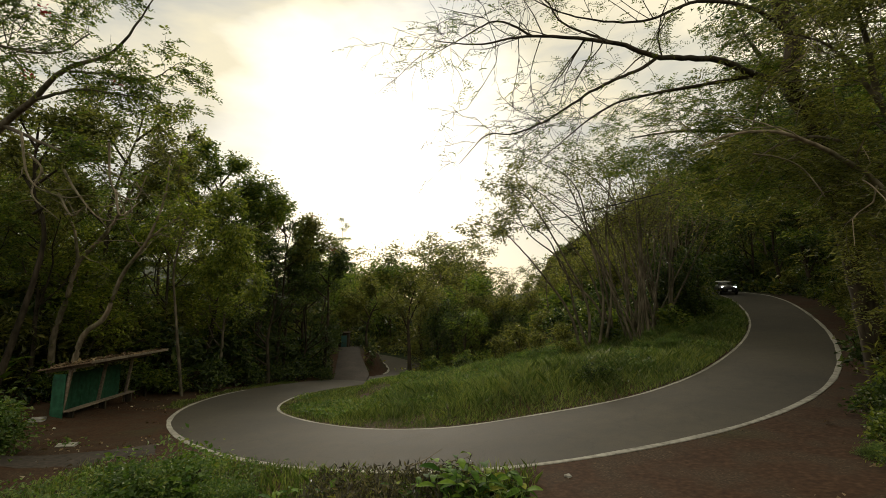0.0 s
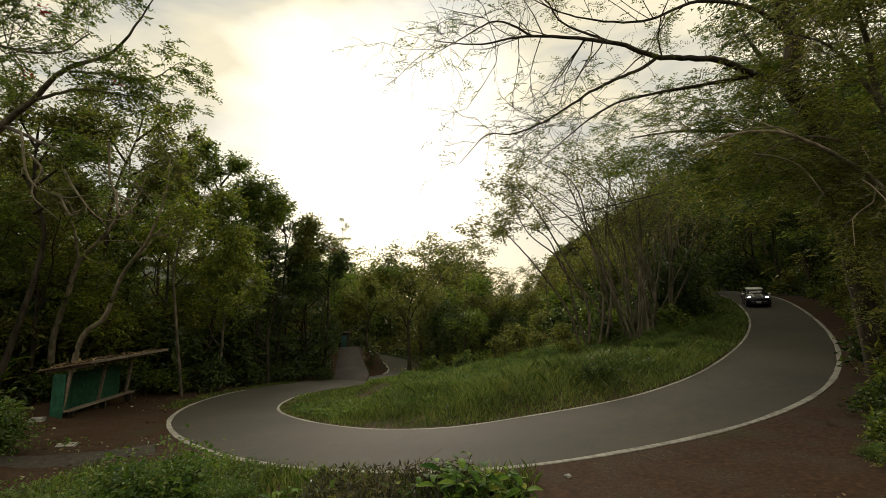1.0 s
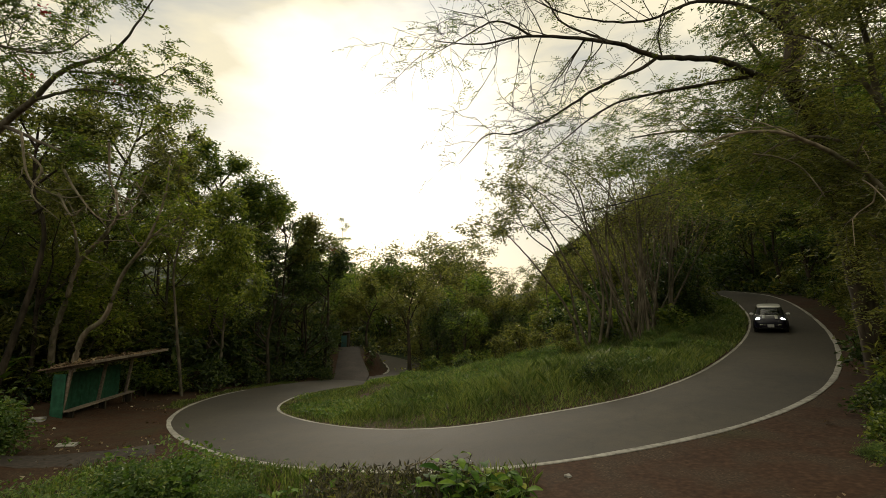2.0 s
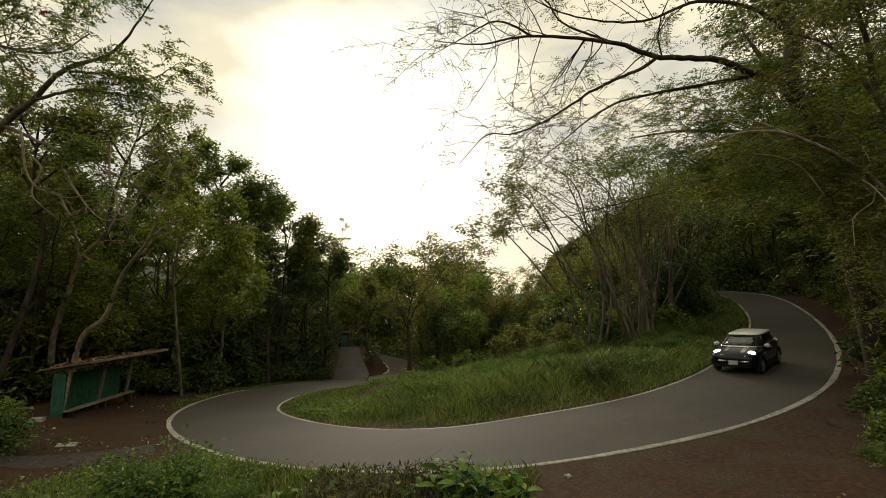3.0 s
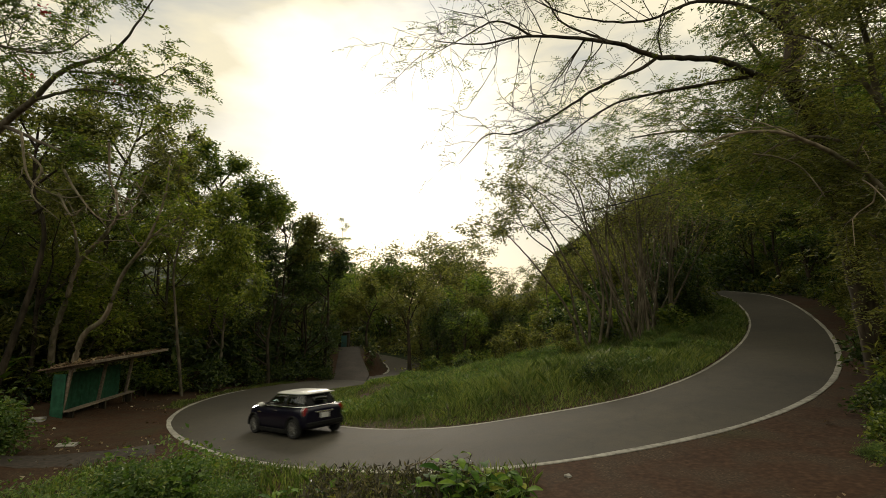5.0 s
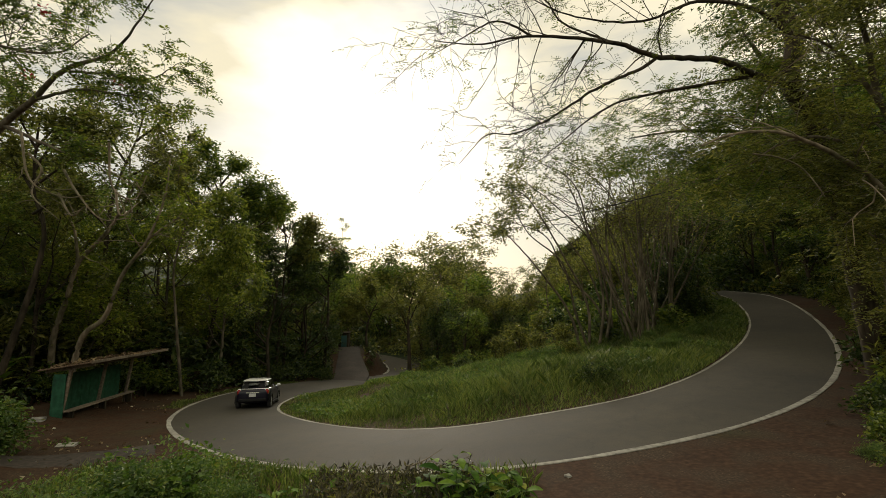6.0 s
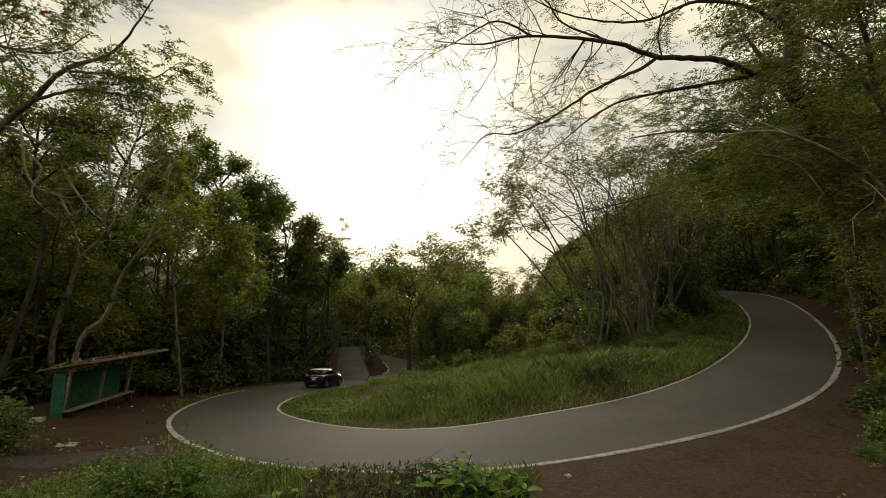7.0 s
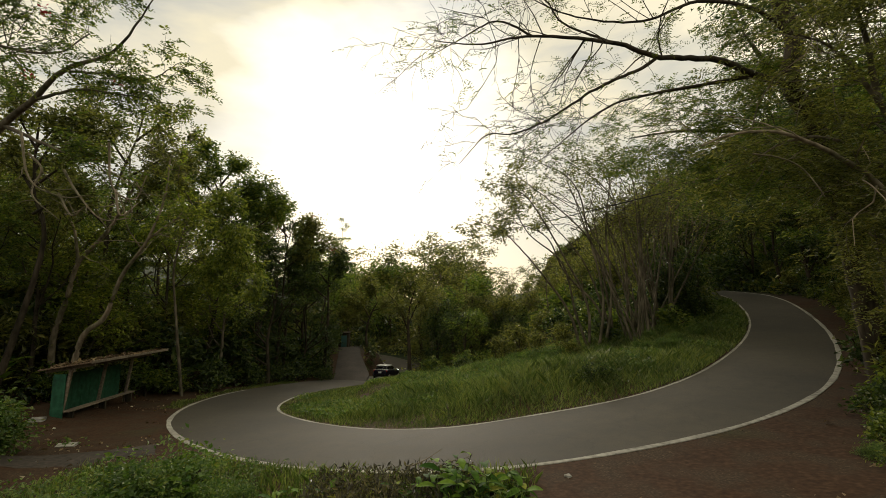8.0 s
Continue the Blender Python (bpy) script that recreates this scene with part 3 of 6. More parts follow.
def wood(x, y, s=1.0):
    k = (1, 2, 3, 3, 0)[rng.randint(5)]
    plant_tree("forest_tree", far_kinds[k], x, y, ("olive-green forest tree with a dense crown", "green forest tree with a wide crown",
               "olive forest tree with a bare trunk", "small olive-green forest tree")[k], "tree", "forest trees", rng.uniform(0, 6.28), s)


for x, y, s in ((-1, 62, 0.98), (2.5, 57, 0.88), (4, 66, 1.03), (8, 60, 0.66), (-19, 92, 1.25), (-13.4, 91, 1.25), (-10.0, 92, 1.3), (-7, 90, 1.25), (-3.6, 93, 1.3), (-0.4, 91, 1.25), (3, 92, 1.25), (6, 95, 1.15), (7, 72, 0.75), (12, 66, 0.58), (0.5, 76, 1.1), (-3, 85, 1.2), (4, 88, 1.0), (12, 80, 0.7),
                (-24, 55, 0.8), (-28, 62, 0.8), (-22, 50, 0.8), (-30, 52, 0.7), (-34, 44, 0.6), (-36, 36, 0.5), (-38, 30, 0.5), (-17, 72, 0.9), (-13, 90, 1.2), (-16, 67, 0.8), (-15.5, 80, 0.9), (-19, 84, 1.1), (-10.5, 87, 1.1), (-13, 100, 1.3), (-5, 92, 1.2), (1, 94, 1.2), (9, 92, 0.75), (-24, 90, 1.2), (-12, 93, 1.3), (-20, 98, 1.3), (-18, 76, 1.0), (-22, 68, 1.0), (-26, 80, 1.1), (-8, 100, 1.3), (5, 102, 1.2), (14, 96, 0.7), (19, 74, 0.72), (16, 86, 0.6),
                (11, 48, 0.55), (6, 50, 0.62), (15.5, 53, 0.62), (20, 58, 0.7), (24, 66, 0.8), (28, 74, 0.85), (25, 56, 0.7), (-9, 79.5, 0.8), (-1.5, 70, 0.75), (2, 47, 0.5), (19, 48, 0.6), (28, 62, 0.7)):
    wood(x, y, s)
for x, y, s in ((22.6, 43.6, 0.75), (25.4, 49.4, 0.95), (28.2, 56.2, 1.0), (30.6, 65, 1.0), (34.2, 43.6, 0.85), (36.4, 50.5, 0.9), (38, 57.6, 0.9), (33, 74, 0.9), (24.2, 46.2, 0.8), (27.0, 53.0, 0.9)):
    plant_tree("forest_tree", far_kinds[4], x, y, "dark green forest tree with a dense crown", "tree", "forest trees", rng.uniform(0, 6.28), s)
for x, y, s in ((24, 92, 0.9), (30, 88, 1.0), (36, 92, 1.0), (42, 86, 1.0), (46, 78, 1.0), (44, 68, 0.95), (42, 60, 0.95), (41, 53, 0.9), (38, 47, 0.85), (36, 82, 0.9),
                (50, 92, 1.0), (52, 70, 1.0), (50, 60, 1.0), (48, 52, 1.0), (44, 46, 1.0), (32, 84, 0.9), (40, 74, 0.9), (29, 96, 1.0), (56, 82, 1.0), (60, 68, 1.0),
                (38, 66, 0.7), (31, 77, 0.8), (38, 88, 1.0), (46, 94, 1.0), (54, 100, 1.1), (62, 92, 1.1), (44, 104, 1.0), (34, 102, 1.0)):
    wood(x, y, s * (0.32 if y > 80 else 1))
for x, y, s in ((17.5, 90, 0.55), (19, 94, 0.5), (20, 90, 0.5), (21.8, 94, 0.45), (20.5, 97, 0.5), (22.5, 99, 0.38), (25, 98, 0.3), (28, 100, 0.25), (31.5, 99, 0.3), (35, 100, 0.22), (38.5, 99, 0.3), (42, 100, 0.26), (46, 99, 0.3), (50, 100, 0.28)):
    wood(x, y, s)

# slender many-stemmed trees inside the bend, with thin flat tops
SLENDER = dict(woody=False, limbs=5, sub=4, twigs=4, leaves=13, twig=1.0, leaf=0.17, bare=0.75, width=0.22, stem=0.95, wiggle=0.06, angle=55, flat=0.7, rise=0.0, puff=0.14, boughs=False)


def fan(seed, n, reach, foot=0.9):
    r = np.random.RandomState(seed)
    return [((r.uniform(-foot, foot), r.uniform(-foot, foot) * 0.8), (r.uniform(-reach, reach * 0.55), r.uniform(-0.15, 0.2)), r.uniform(0.7, 1.05)) for _ in range(n)]


slender_kinds = [tree_meshes(31 + k, 11.5, 0.085, dict(SLENDER, leaves=3 if k else 2), M_BARK, M_LEAF_OLIVE, fan(40 + k, 9 if k else 7, 0.62)) for k in range(3)]
for k, x, y, t, s in ((1, 12.4, 29.6, 0.0, 1.0), (2, 13.6, 31, 0.4, 1.0), (1, 15.5, 33.5, 0.5, 1.05), (0, 17.5, 36.5, 5.9, 1.1), (0, 20.5, 41, 2.0, 1.1), (0, 14.6, 31.6, 3.0, 1.05), (0, 16.8, 35.4, 4.4, 1.05)):
    plant_tree("slender_tree", slender_kinds[k], x, y, "slender many-stemmed tree with a thin flat crown", "tree", "slender trees inside the bend", t, s)

SPRAY = dict(woody=False, sub=8, twigs=5, leaves=18, twig=1.0, leaf=0.22, puff=0.16, layer=0.6, spread=0.32, lift=0.0, hang=0.0, flat=0.7, aspect=0.4, **{"from": 0.78})


def fanned(seed, label, shift):
    lines = [[(8.6, 29.6, -2.6), (7.6, 29.3, -0.1), (6.1, 28.7, 2.7), (4.0, 28.1, 4.7), (1.9, 27.7, 5.7)],
             [(9.0, 29.6, -2.6), (8.6, 29.2, 0.6), (7.5, 28.5, 4.0), (5.0, 27.7, 7.2), (2.6, 27.3, 8.3)],
             [(9.6, 29.6, -2.6), (9.6, 29.1, 1.3), (9.2, 28.4, 4.7), (8.1, 27.6, 8.1), (5.6, 27.2, 9.6)],
             [(9.2, 29.8, -2.6), (8.2, 29.6, 0.4), (7.0, 29.4, 3.2), (5.4, 29.2, 5.4), (4.0, 29.0, 7.0)],
             [(10.0, 29.6, -2.6), (10.4, 29.2, 1.5), (10.6, 28.6, 5.2), (10.0, 28.0, 8.4), (9.0, 27.6, 9.9)]]
    r = np.random.RandomState(seed)
    lines = [[tuple(np.array(q) + np.array(shift) * (1 if k else 1) + r.normal(size=3) * 0.25 * (k > 0)) for k, q in enumerate(ln)] for ln in lines]
    limb_tree("slender_tree", lines, [(0.1, 0.02)] * 5, SPRAY, M_BARK, M_LEAF_OLIVE, label, seed)


# trees on the bank over the upper arm
BANK = dict(woody=False, limbs=10, sub=7, twigs=3, leaves=33, twig=0.8, leaf=0.22, bare=0.12, width=0.46, puff=0.36, layer=0.4, flat=0.6)
bank_kinds = [tree_meshes(51, 9, 0.17, dict(BANK, bare=0.32), M_BARK, M_LEAF_DARK), tree_meshes(52, 10, 0.18, dict(BANK, lean=(-0.25, 0)), M_BARK_DARK, M_LEAF),
              tree_meshes(53, 7, 0.13, dict(BANK, bare=0.1), M_BARK_DARK, M_LEAF_DARK)]
# the last three are unseen, beside and behind the camera, added for shade
for k, x, y, t, s in ((0, 21.5, 21, 0.4, 1.0), (1, 24.5, 25, 0.0, 1.0), (2, 27, 29, 2, 1.0), (1, 30.5, 33, 0.3, 1.0), (0, 33.5, 38, 3.0, 1.0), (2, 35.5, 44, 1.0, 1.0), (0, 26, 20, 5.0, 1.15),
                      (1, 30, 27, 0.2, 1.2), (0, 34, 33, 4.4, 1.2), (2, 38, 40, 2.0, 1.3), (1, 18.5, 15.5, 0.0, 1.0), (2, 22, 16.5, 0.9, 1.15), (0, 39, 50, 1.5, 1.0), (2, 17.2, 12.5, 3.0, 1.0), (1, 18.5, 3.0, 0.5, 1.0), (0, 17.5, -3.0, 2.0, 1.0), (0, 22.5, 3.0, 4.0, 1.1)):
    plant_tree("bank_tree", bank_kinds[k], x + 1.0, y, ("dark green tree leaning over the road bank", "green tree bending out from the road bank", "low dark tree on the road bank")[k], "tree", "bank trees", t, s * 1.2)


arching = tree_meshes(57, 14, 0.2, dict(BANK, lean=(-0.42, -0.05), bare=0.5, width=0.4, leaf=0.26, leaves=30), M_BARK_DARK, M_LEAF_DARK)
for x, y, t, s in ((25.6, 22.6, -0.2, 1.0), (29.4, 28.0, 0.1, 1.0), (33.2, 33.6, 0.2, 1.0), (36.6, 40.5, -0.1, 1.0), (39.4, 48, 0.0, 1.0)):
    plant_tree("arching_tree", arching, x, y, "tall dark tree arching over the upper road", "tree", "trees arching over the road", t, s)


def limb_tree(name, lines, radii, spec, bark, leaf, label, seed, crown_from=0, flowers=0):
    """A tree with limbs that follow given ways; the twigs and leaves grow on them."""
    r = np.random.RandomState(seed)
    limbs = []
    x, y, z = lines[0][0]
    lines = [[(x, y, min(z, stand(x, y) - 0.3))] + list(lines[0][0 if z > stand(x, y) + 0.6 else 1:])] + list(lines[1:])
    for ln, (r0, r1) in zip(lines, radii):
        p = spline(ln, 6 * len(ln))
        p = p + r.normal(size=p.shape) * min(0.008, r0 * 0.15)
        limbs.append(np.c_[p, np.linspace(r0, r1, len(p))])
    tw, place, head = crown_of(r, limbs[crown_from:], spec)
    foot = lines[0][0]
    v, f = tubes(limbs, 8)
    v2, f2 = tubes(tw, 3)
    o = np.array(foot, float)
    e = new(name)
    e.location = foot
    under("trunk", mesh_of("trunk", np.concatenate([v, v2]) - o, np.concatenate([f, f2 + len(v)]), bark, True), e)
    if "pairs" in spec:
        fp, fh = fronds(r, place, head, spec["pairs"], spec.get("frond", 0.3))
        lv, lf = leaves(r, fp, spec["leaf"], spec.get("aspect", 0.35), 0.1, 0.05, fh, 0.15)
    else:
        lv, lf = leaves(r, place, spec["leaf"], spec.get("aspect", 0.35), spec.get("flat", 0.5), spec.get("droop", 0.2), head)
    under("crown", mesh_of("crown", lv - o, lf, leaf), e)
    if flowers:
        k = r.choice(len(place), flowers)
        fp = np.repeat(place[k], 14, 0) + r.normal(size=(flowers * 14, 3)) * 0.1
        lv, lf = leaves(r, fp, 0.13, 0.7)
        under("blossom", mesh_of("blossom", lv - o, lf, M_FLOWER), e, "clusters of red blossom")
    return tagged(e, label, "tree")


fanned(61, "slender pale-stemmed tree fanning out over the grass bank", (0, 0, 0))
fanned(62, "slender tree with a flat feathery crown over the grass bank", (2.2, 1.6, 0.2))

# big spreading tree on the near bank, its boughs over the road
SPREAD = dict(per=5.0, sub=10, twigs=6, leaves=5, pairs=5, frond=0.3, twig=0.8, leaf=0.085, puff=0.07, spread=0.55, lift=-0.01, hang=0.04, aspect=0.3)
limb_tree("spreading_tree",
          [[(14.0, 15.3, -2.4), (13.4, 15.0, 0.6), (12.6, 14.5, 3.0), (11.3, 13.6, 5.7), (10.4, 13.2, 6.8), (10.5, 13.0, 8.2), (10.0, 12.8, 9.3), (8.9, 12.0, 11.4)],
           [(10.4, 13.2, 6.8), (9.0, 12.8, 6.95), (7.7, 12.3, 7.1), (5.8, 11.8, 6.9), (4.4, 11.3, 7.0), (2.2, 10.7, 6.8), (0.9, 10.4, 6.4), (-0.2, 10.1, 6.3)],
           [(5.8, 11.8, 6.9), (5.3, 11.8, 6.55), (4.0, 11.7, 5.9), (2.7, 11.6, 5.0), (1.75, 11.5, 4.6), (1.1, 11.3, 4.5), (0.4, 11.2, 3.7)],
           [(9.0, 12.8, 6.9), (7.6, 13.0, 6.7), (5.5, 13.2, 6.35), (4.4, 13.3, 5.8), (2.85, 13.3, 4.5)],
           [(10.6, 13.0, 8.1), (9.0, 12.4, 8.7), (7.1, 11.9, 8.6), (5.3, 11.6, 7.8), (3.3, 11.2, 7.7), (1.7, 10.9, 8.3)],
           [(2.2, 10.7, 6.8), (1.3, 10.4, 7.0), (0.4, 10.2, 6.4), (-0.5, 10.1, 5.8)],
           [(4.4, 11.3, 7.0), (3.1, 11.1, 7.4), (2.5, 10.8, 7.9), (1.3, 10.5, 8.3)]],
          [(0.36, 0.2), (0.11, 0.01), (0.05, 0.008), (0.065, 0.008), (0.07, 0.008), (0.03, 0.005), (0.035, 0.005)],
          dict(SPREAD, fade=((10.4, 13.2, 6.8), 3.0, 9.0)), M_BARK_DARK, M_LEAF, "large spreading tree with feathery boughs over the road", 71, 1)
# unseen tree with its crown above the view, added to shade the bend
TOP = dict(per=4.5, woody=False, sub=12, twigs=4, leaves=70, twig=1.2, leaf=0.24, puff=0.42, layer=0.4, spread=0.7, lift=0.0, hang=0.0)
limb_tree("added_shade_tree",
          [[(17.6, 12.6, -0.6), (17.0, 12.4, 3.5), (15.6, 12.2, 8.0), (13.6, 11.6, 11.2), (11.6, 11.0, 13.0)],
           [(13.6, 11.6, 11.2), (11.6, 13.0, 13.4), (9.6, 14.0, 14.4), (7.8, 14.6, 14.8)],
           [(15.6, 12.2, 8.0), (16.0, 15.0, 11.4), (15.4, 17.6, 13.4), (14.6, 19.6, 14.4)],
           [(11.6, 11.0, 13.0), (9.6, 10.4, 14.0), (7.8, 9.8, 14.4)]],
          [(0.3, 0.1), (0.13, 0.02), (0.13, 0.02), (0.1, 0.02)],
          TOP, M_BARK_DARK, M_LEAF_DARK, "added dark tree, its crown above the view to shade the bend", 80, 1)
SINGLE = {k: v for k, v in SPREAD.items() if k not in ("pairs", "per")}
# denser boughs of its neighbour, which hang lower over the bend
DENSE = dict(per=4.5, woody=False, sub=18, twigs=4, leaves=14, pairs=5, frond=0.38, twig=0.8, leaf=0.14, puff=0.26, layer=0.5, spread=0.6, lift=-0.01, hang=0.05, aspect=0.3)
limb_tree("leaning_tree",
          [[(16.6, 17.2, -1.2), (16.0, 16.8, 2.0), (14.5, 16.2, 5.0), (12.8, 15.6, 7.2), (11.0, 15.0, 8.6)],
           [(14.5, 16.2, 5.0), (12.6, 15.8, 6.0), (10.4, 15.6, 6.3), (8.2, 15.5, 6.3), (6.4, 15.4, 6.0)],
           [(15.2, 16.5, 3.6), (13.0, 16.0, 4.7), (11.0, 15.8, 5.0), (9.0, 15.8, 4.6)],
           [(12.8, 15.6, 7.2), (11.4, 14.6, 8.0), (10.0, 14.2, 8.2)],
           [(11.0, 15.0, 8.6), (10.0, 14.6, 9.6)],
           [(15.8, 16.6, 2.4), (14.6, 15.0, 3.6), (13.2, 13.8, 4.2), (12.0, 13.0, 4.0)]],
          [(0.26, 0.12), (0.13, 0.02), (0.12, 0.02), (0.11, 0.02), (0.1, 0.02), (0.08, 0.015)],
          dict(DENSE, sub=15, leaf=0.12), M_BARK, M_LEAF, "leaning tree with dense dark green boughs", 72, 1)
limb_tree("overhanging_tree",
          [[(15.6, 13.6, -2.0), (14.9, 13.2, 0.4), (13.0, 12.2, 3.4), (11.4, 11.6, 5.5), (9.9, 11.0, 6.6), (8.7, 10.6, 6.8)],
           [(13.0, 12.2, 3.4), (11.2, 11.6, 3.8), (9.6, 11.1, 4.3), (8.2, 10.7, 4.1), (7.2, 10.6, 3.5)],
           [(13.8, 12.6, 2.0), (11.8, 11.8, 2.3), (10.3, 11.2, 2.4), (9.4, 10.8, 2.1)],
           [(11.4, 11.6, 5.5), (10.4, 10.8, 7.6), (9.4, 10.4, 8.4)],
           [(14.4, 13.0, 1.0), (12.6, 12.0, 0.8), (11.2, 11.4, 0.7), (10.2, 10.9, 0.3)],
           [(13.0, 12.2, 3.4), (12.4, 11.6, 6.0), (11.4, 10.8, 7.3), (10.4, 10.4, 8.0)],
           [(13.6, 12.4, 2.2), (12.0, 11.6, 3.2), (10.4, 11.2, 3.2), (9.0, 10.9, 3.0)]],
          [(0.2, 0.02), (0.09, 0.015), (0.08, 0.015), (0.09, 0.015), (0.06, 0.012), (0.07, 0.012), (0.07, 0.012)],
          dict(DENSE, sub=14, leaves=9, leaf=0.12), M_BARK, M_LEAF_OLIVE, "leafy tree hanging over the bare earth beside the bend", 78)
limb_tree("dead_branch_tree",
          [[(12.9, 11.2, -1.8), (12.4, 11.2, -0.4), (11.6, 11.0, 1.1), (10.1, 10.5, 2.9), (8.7, 10.1, 3.6), (7.8, 9.8, 3.8), (7.1, 9.6, 3.9), (6.2, 9.5, 3.8), (5.4, 9.4, 3.5)],
           [(6.6, 9.6, 3.4), (7.2, 9.6, 3.3), (7.7, 9.7, 3.1), (8.0, 9.7, 2.7), (8.2, 9.8, 2.5)]],
          [(0.13, 0.02), (0.022, 0.01)], dict(SPREAD, sub=4, twigs=3, leaves=2), M_BARK_PALE, M_LEAF_OLIVE, "half-dead tree with one pale bare bough", 73)
# tree beside the camera on the shelter's side
gnarled = limb_tree("gnarled_tree",
          [[(-15.6, 14.6, -4.6), (-15.3, 14.6, -1.5), (-14.6, 13.9, 1.8), (-13.7, 13.1, 4.2), (-12.4, 12.6, 5.3), (-11.3, 12.2, 5.85), (-10.2, 11.8, 6.5), (-8.7, 11.4, 6.75), (-7.9, 11.1, 7.3), (-7.3, 10.8, 7.9)],
           [(-11.3, 12.2, 5.85), (-9.9, 11.9, 6.0), (-8.7, 11.7, 5.8), (-7.0, 11.4, 5.35)],
           [(-12.4, 12.6, 5.3), (-10.6, 12.5, 4.5), (-9.0, 12.4, 3.95)],
           [(-14.6, 13.9, 1.8), (-14.4, 12.8, 6.0), (-14.0, 12.5, 8.0), (-12.3, 12.1, 7.4), (-11.2, 11.8, 7.05), (-10.2, 11.6, 6.9), (-9.3, 11.4, 7.3)],
           [(-10.2, 11.8, 6.5), (-9.0, 11.6, 6.3), (-7.7, 11.5, 6.1), (-6.7, 11.2, 6.4)],
           [(-14.0, 12.5, 8.0), (-12.0, 12.0, 8.8), (-10.0, 11.6, 8.6), (-8.2, 11.2, 8.4)]],
          [(0.24, 0.015), (0.05, 0.01), (0.06, 0.01), (0.12, 0.015), (0.04, 0.008), (0.07, 0.01)],
          dict(SPREAD, sub=15, twigs=6, leaves=4, pairs=4, frond=0.26, leaf=0.105, twig=0.6, spread=0.5, aspect=0.42), M_BARK, M_LEAF, "gnarled tree with sparse olive leaves and red blossom", 74, 1, 7)
limb_tree("valley_tree", [[(-3.5, 50.6, -6.9), (-3.6, 50.6, -3.5), (-3.7, 50.4, -0.5), (-3.4, 50.2, 1.4), (-3.0, 50.0, 2.6)], [(-3.7, 50.4, -1.0), (-2.6, 50.2, 1.4), (-1.6, 50.0, 3.0)], [(-3.6, 50.5, -2.0), (-4.6, 50.3, 0.6), (-5.8, 50.2, 2.2)]],
          [(0.24, 0.05), (0.1, 0.03), (0.1, 0.03)], dict(SINGLE, sub=12, twigs=5, leaves=26, leaf=0.22, twig=1.4, spread=0.5, aspect=0.4), M_BARK_DARK, M_LEAF_OLIVE, "thin-leaved tree beside the lower road", 79)
bare = [[(-11.5, 12.2, 4.9), (-11.1, 12.2, 3.6), (-10.1, 12.1, 3.1), (-9.4, 12.0, 3.1)], [(-10.2, 12.1, 3.2), (-9.8, 12.1, 2.6), (-9.3, 11.9, 2.8)],
        [(-9.0, 12.1, 4.6), (-8.8, 12.1, 3.4), (-8.1, 12.0, 3.0), (-7.7, 11.8, 3.6)], [(-8.7, 12.1, 3.3), (-8.5, 12.1, 2.6), (-8.0, 12.0, 2.9)],
        [(-10.3, 12.3, 3.9), (-9.7, 12.1, 3.2), (-9.0, 12.1, 2.5), (-8.2, 12.0, 2.5)], [(-11.4, 12.4, 4.4), (-10.9, 12.3, 3.9), (-11.0, 12.2, 3.2), (-10.2, 12.2, 2.5)]]
for k, ln in enumerate(bare):
    p = spline(ln, 22)
    v, f = tubes([np.c_[p, np.linspace(0.036, 0.012, 22)]] + [bough(np.random.RandomState(500 + 9 * k + j), p[6 + 4 * j], (np.random.RandomState(600 + 9 * k + j).normal(size=3)), 0.6, 0.014, 0.006, 5, 0.3) for j in range(4)], 5)
    under("bare_branch", mesh_of("bare_branch", v - np.array(gnarled.location), f, M_BARK_PALE, True), gnarled, "pale leafless hanging branch")
# pale trunks behind the shelter
limb_tree("pale_tree",
          [[(-21.8, 26.8, -3.6), (-21.6, 26.4, -1.3), (-20.7, 25.9, 0.85), (-19.8, 25.3, 2.8), (-17.9, 24.6, 4.4), (-16.6, 24.0, 6.1), (-16.3, 23.5, 8.1)],
           [(-19.8, 25.3, 2.8), (-19.9, 24.8, 4.7), (-20.6, 24.4, 5.9), (-20.7, 23.8, 7.3)],
           [(-16.6, 24.0, 6.1), (-15.6, 23.6, 7.2), (-14.4, 23.2, 7.8)]],
          [(0.2, 0.04), (0.09, 0.02), (0.06, 0.015)], dict(SINGLE, sub=11, twigs=5, leaves=20, leaf=0.17, twig=1.1, spread=0.6, aspect=0.45, **{"from": 0.55}), M_BARK_PALE, M_LEAF_OLIVE,
          "pale grey tree leaning over the shelter", 75)
limb_tree("pale_tree",
          [[(-19.6, 25.3, -4.4), (-19.3, 25.1, -2.4), (-18.6, 24.7, -0.95), (-17.5, 24.5, -0.1), (-16.5, 24.0, 1.95), (-14.9, 23.3, 3.7), (-13.9, 22.8, 5.8), (-13.4, 22.2, 7.6)],
           [(-14.9, 23.3, 3.7), (-13.6, 23.2, 4.7), (-12.6, 23.0, 5.0)]],
          [(0.17, 0.03), (0.06, 0.015)], dict(SINGLE, sub=11, twigs=5, leaves=20, leaf=0.17, twig=1.1, spread=0.6, aspect=0.45, **{"from": 0.6}), M_BARK_PALE, M_LEAF_YELLOW,
          "pale crooked tree with yellow-green leaves behind the shelter", 76)
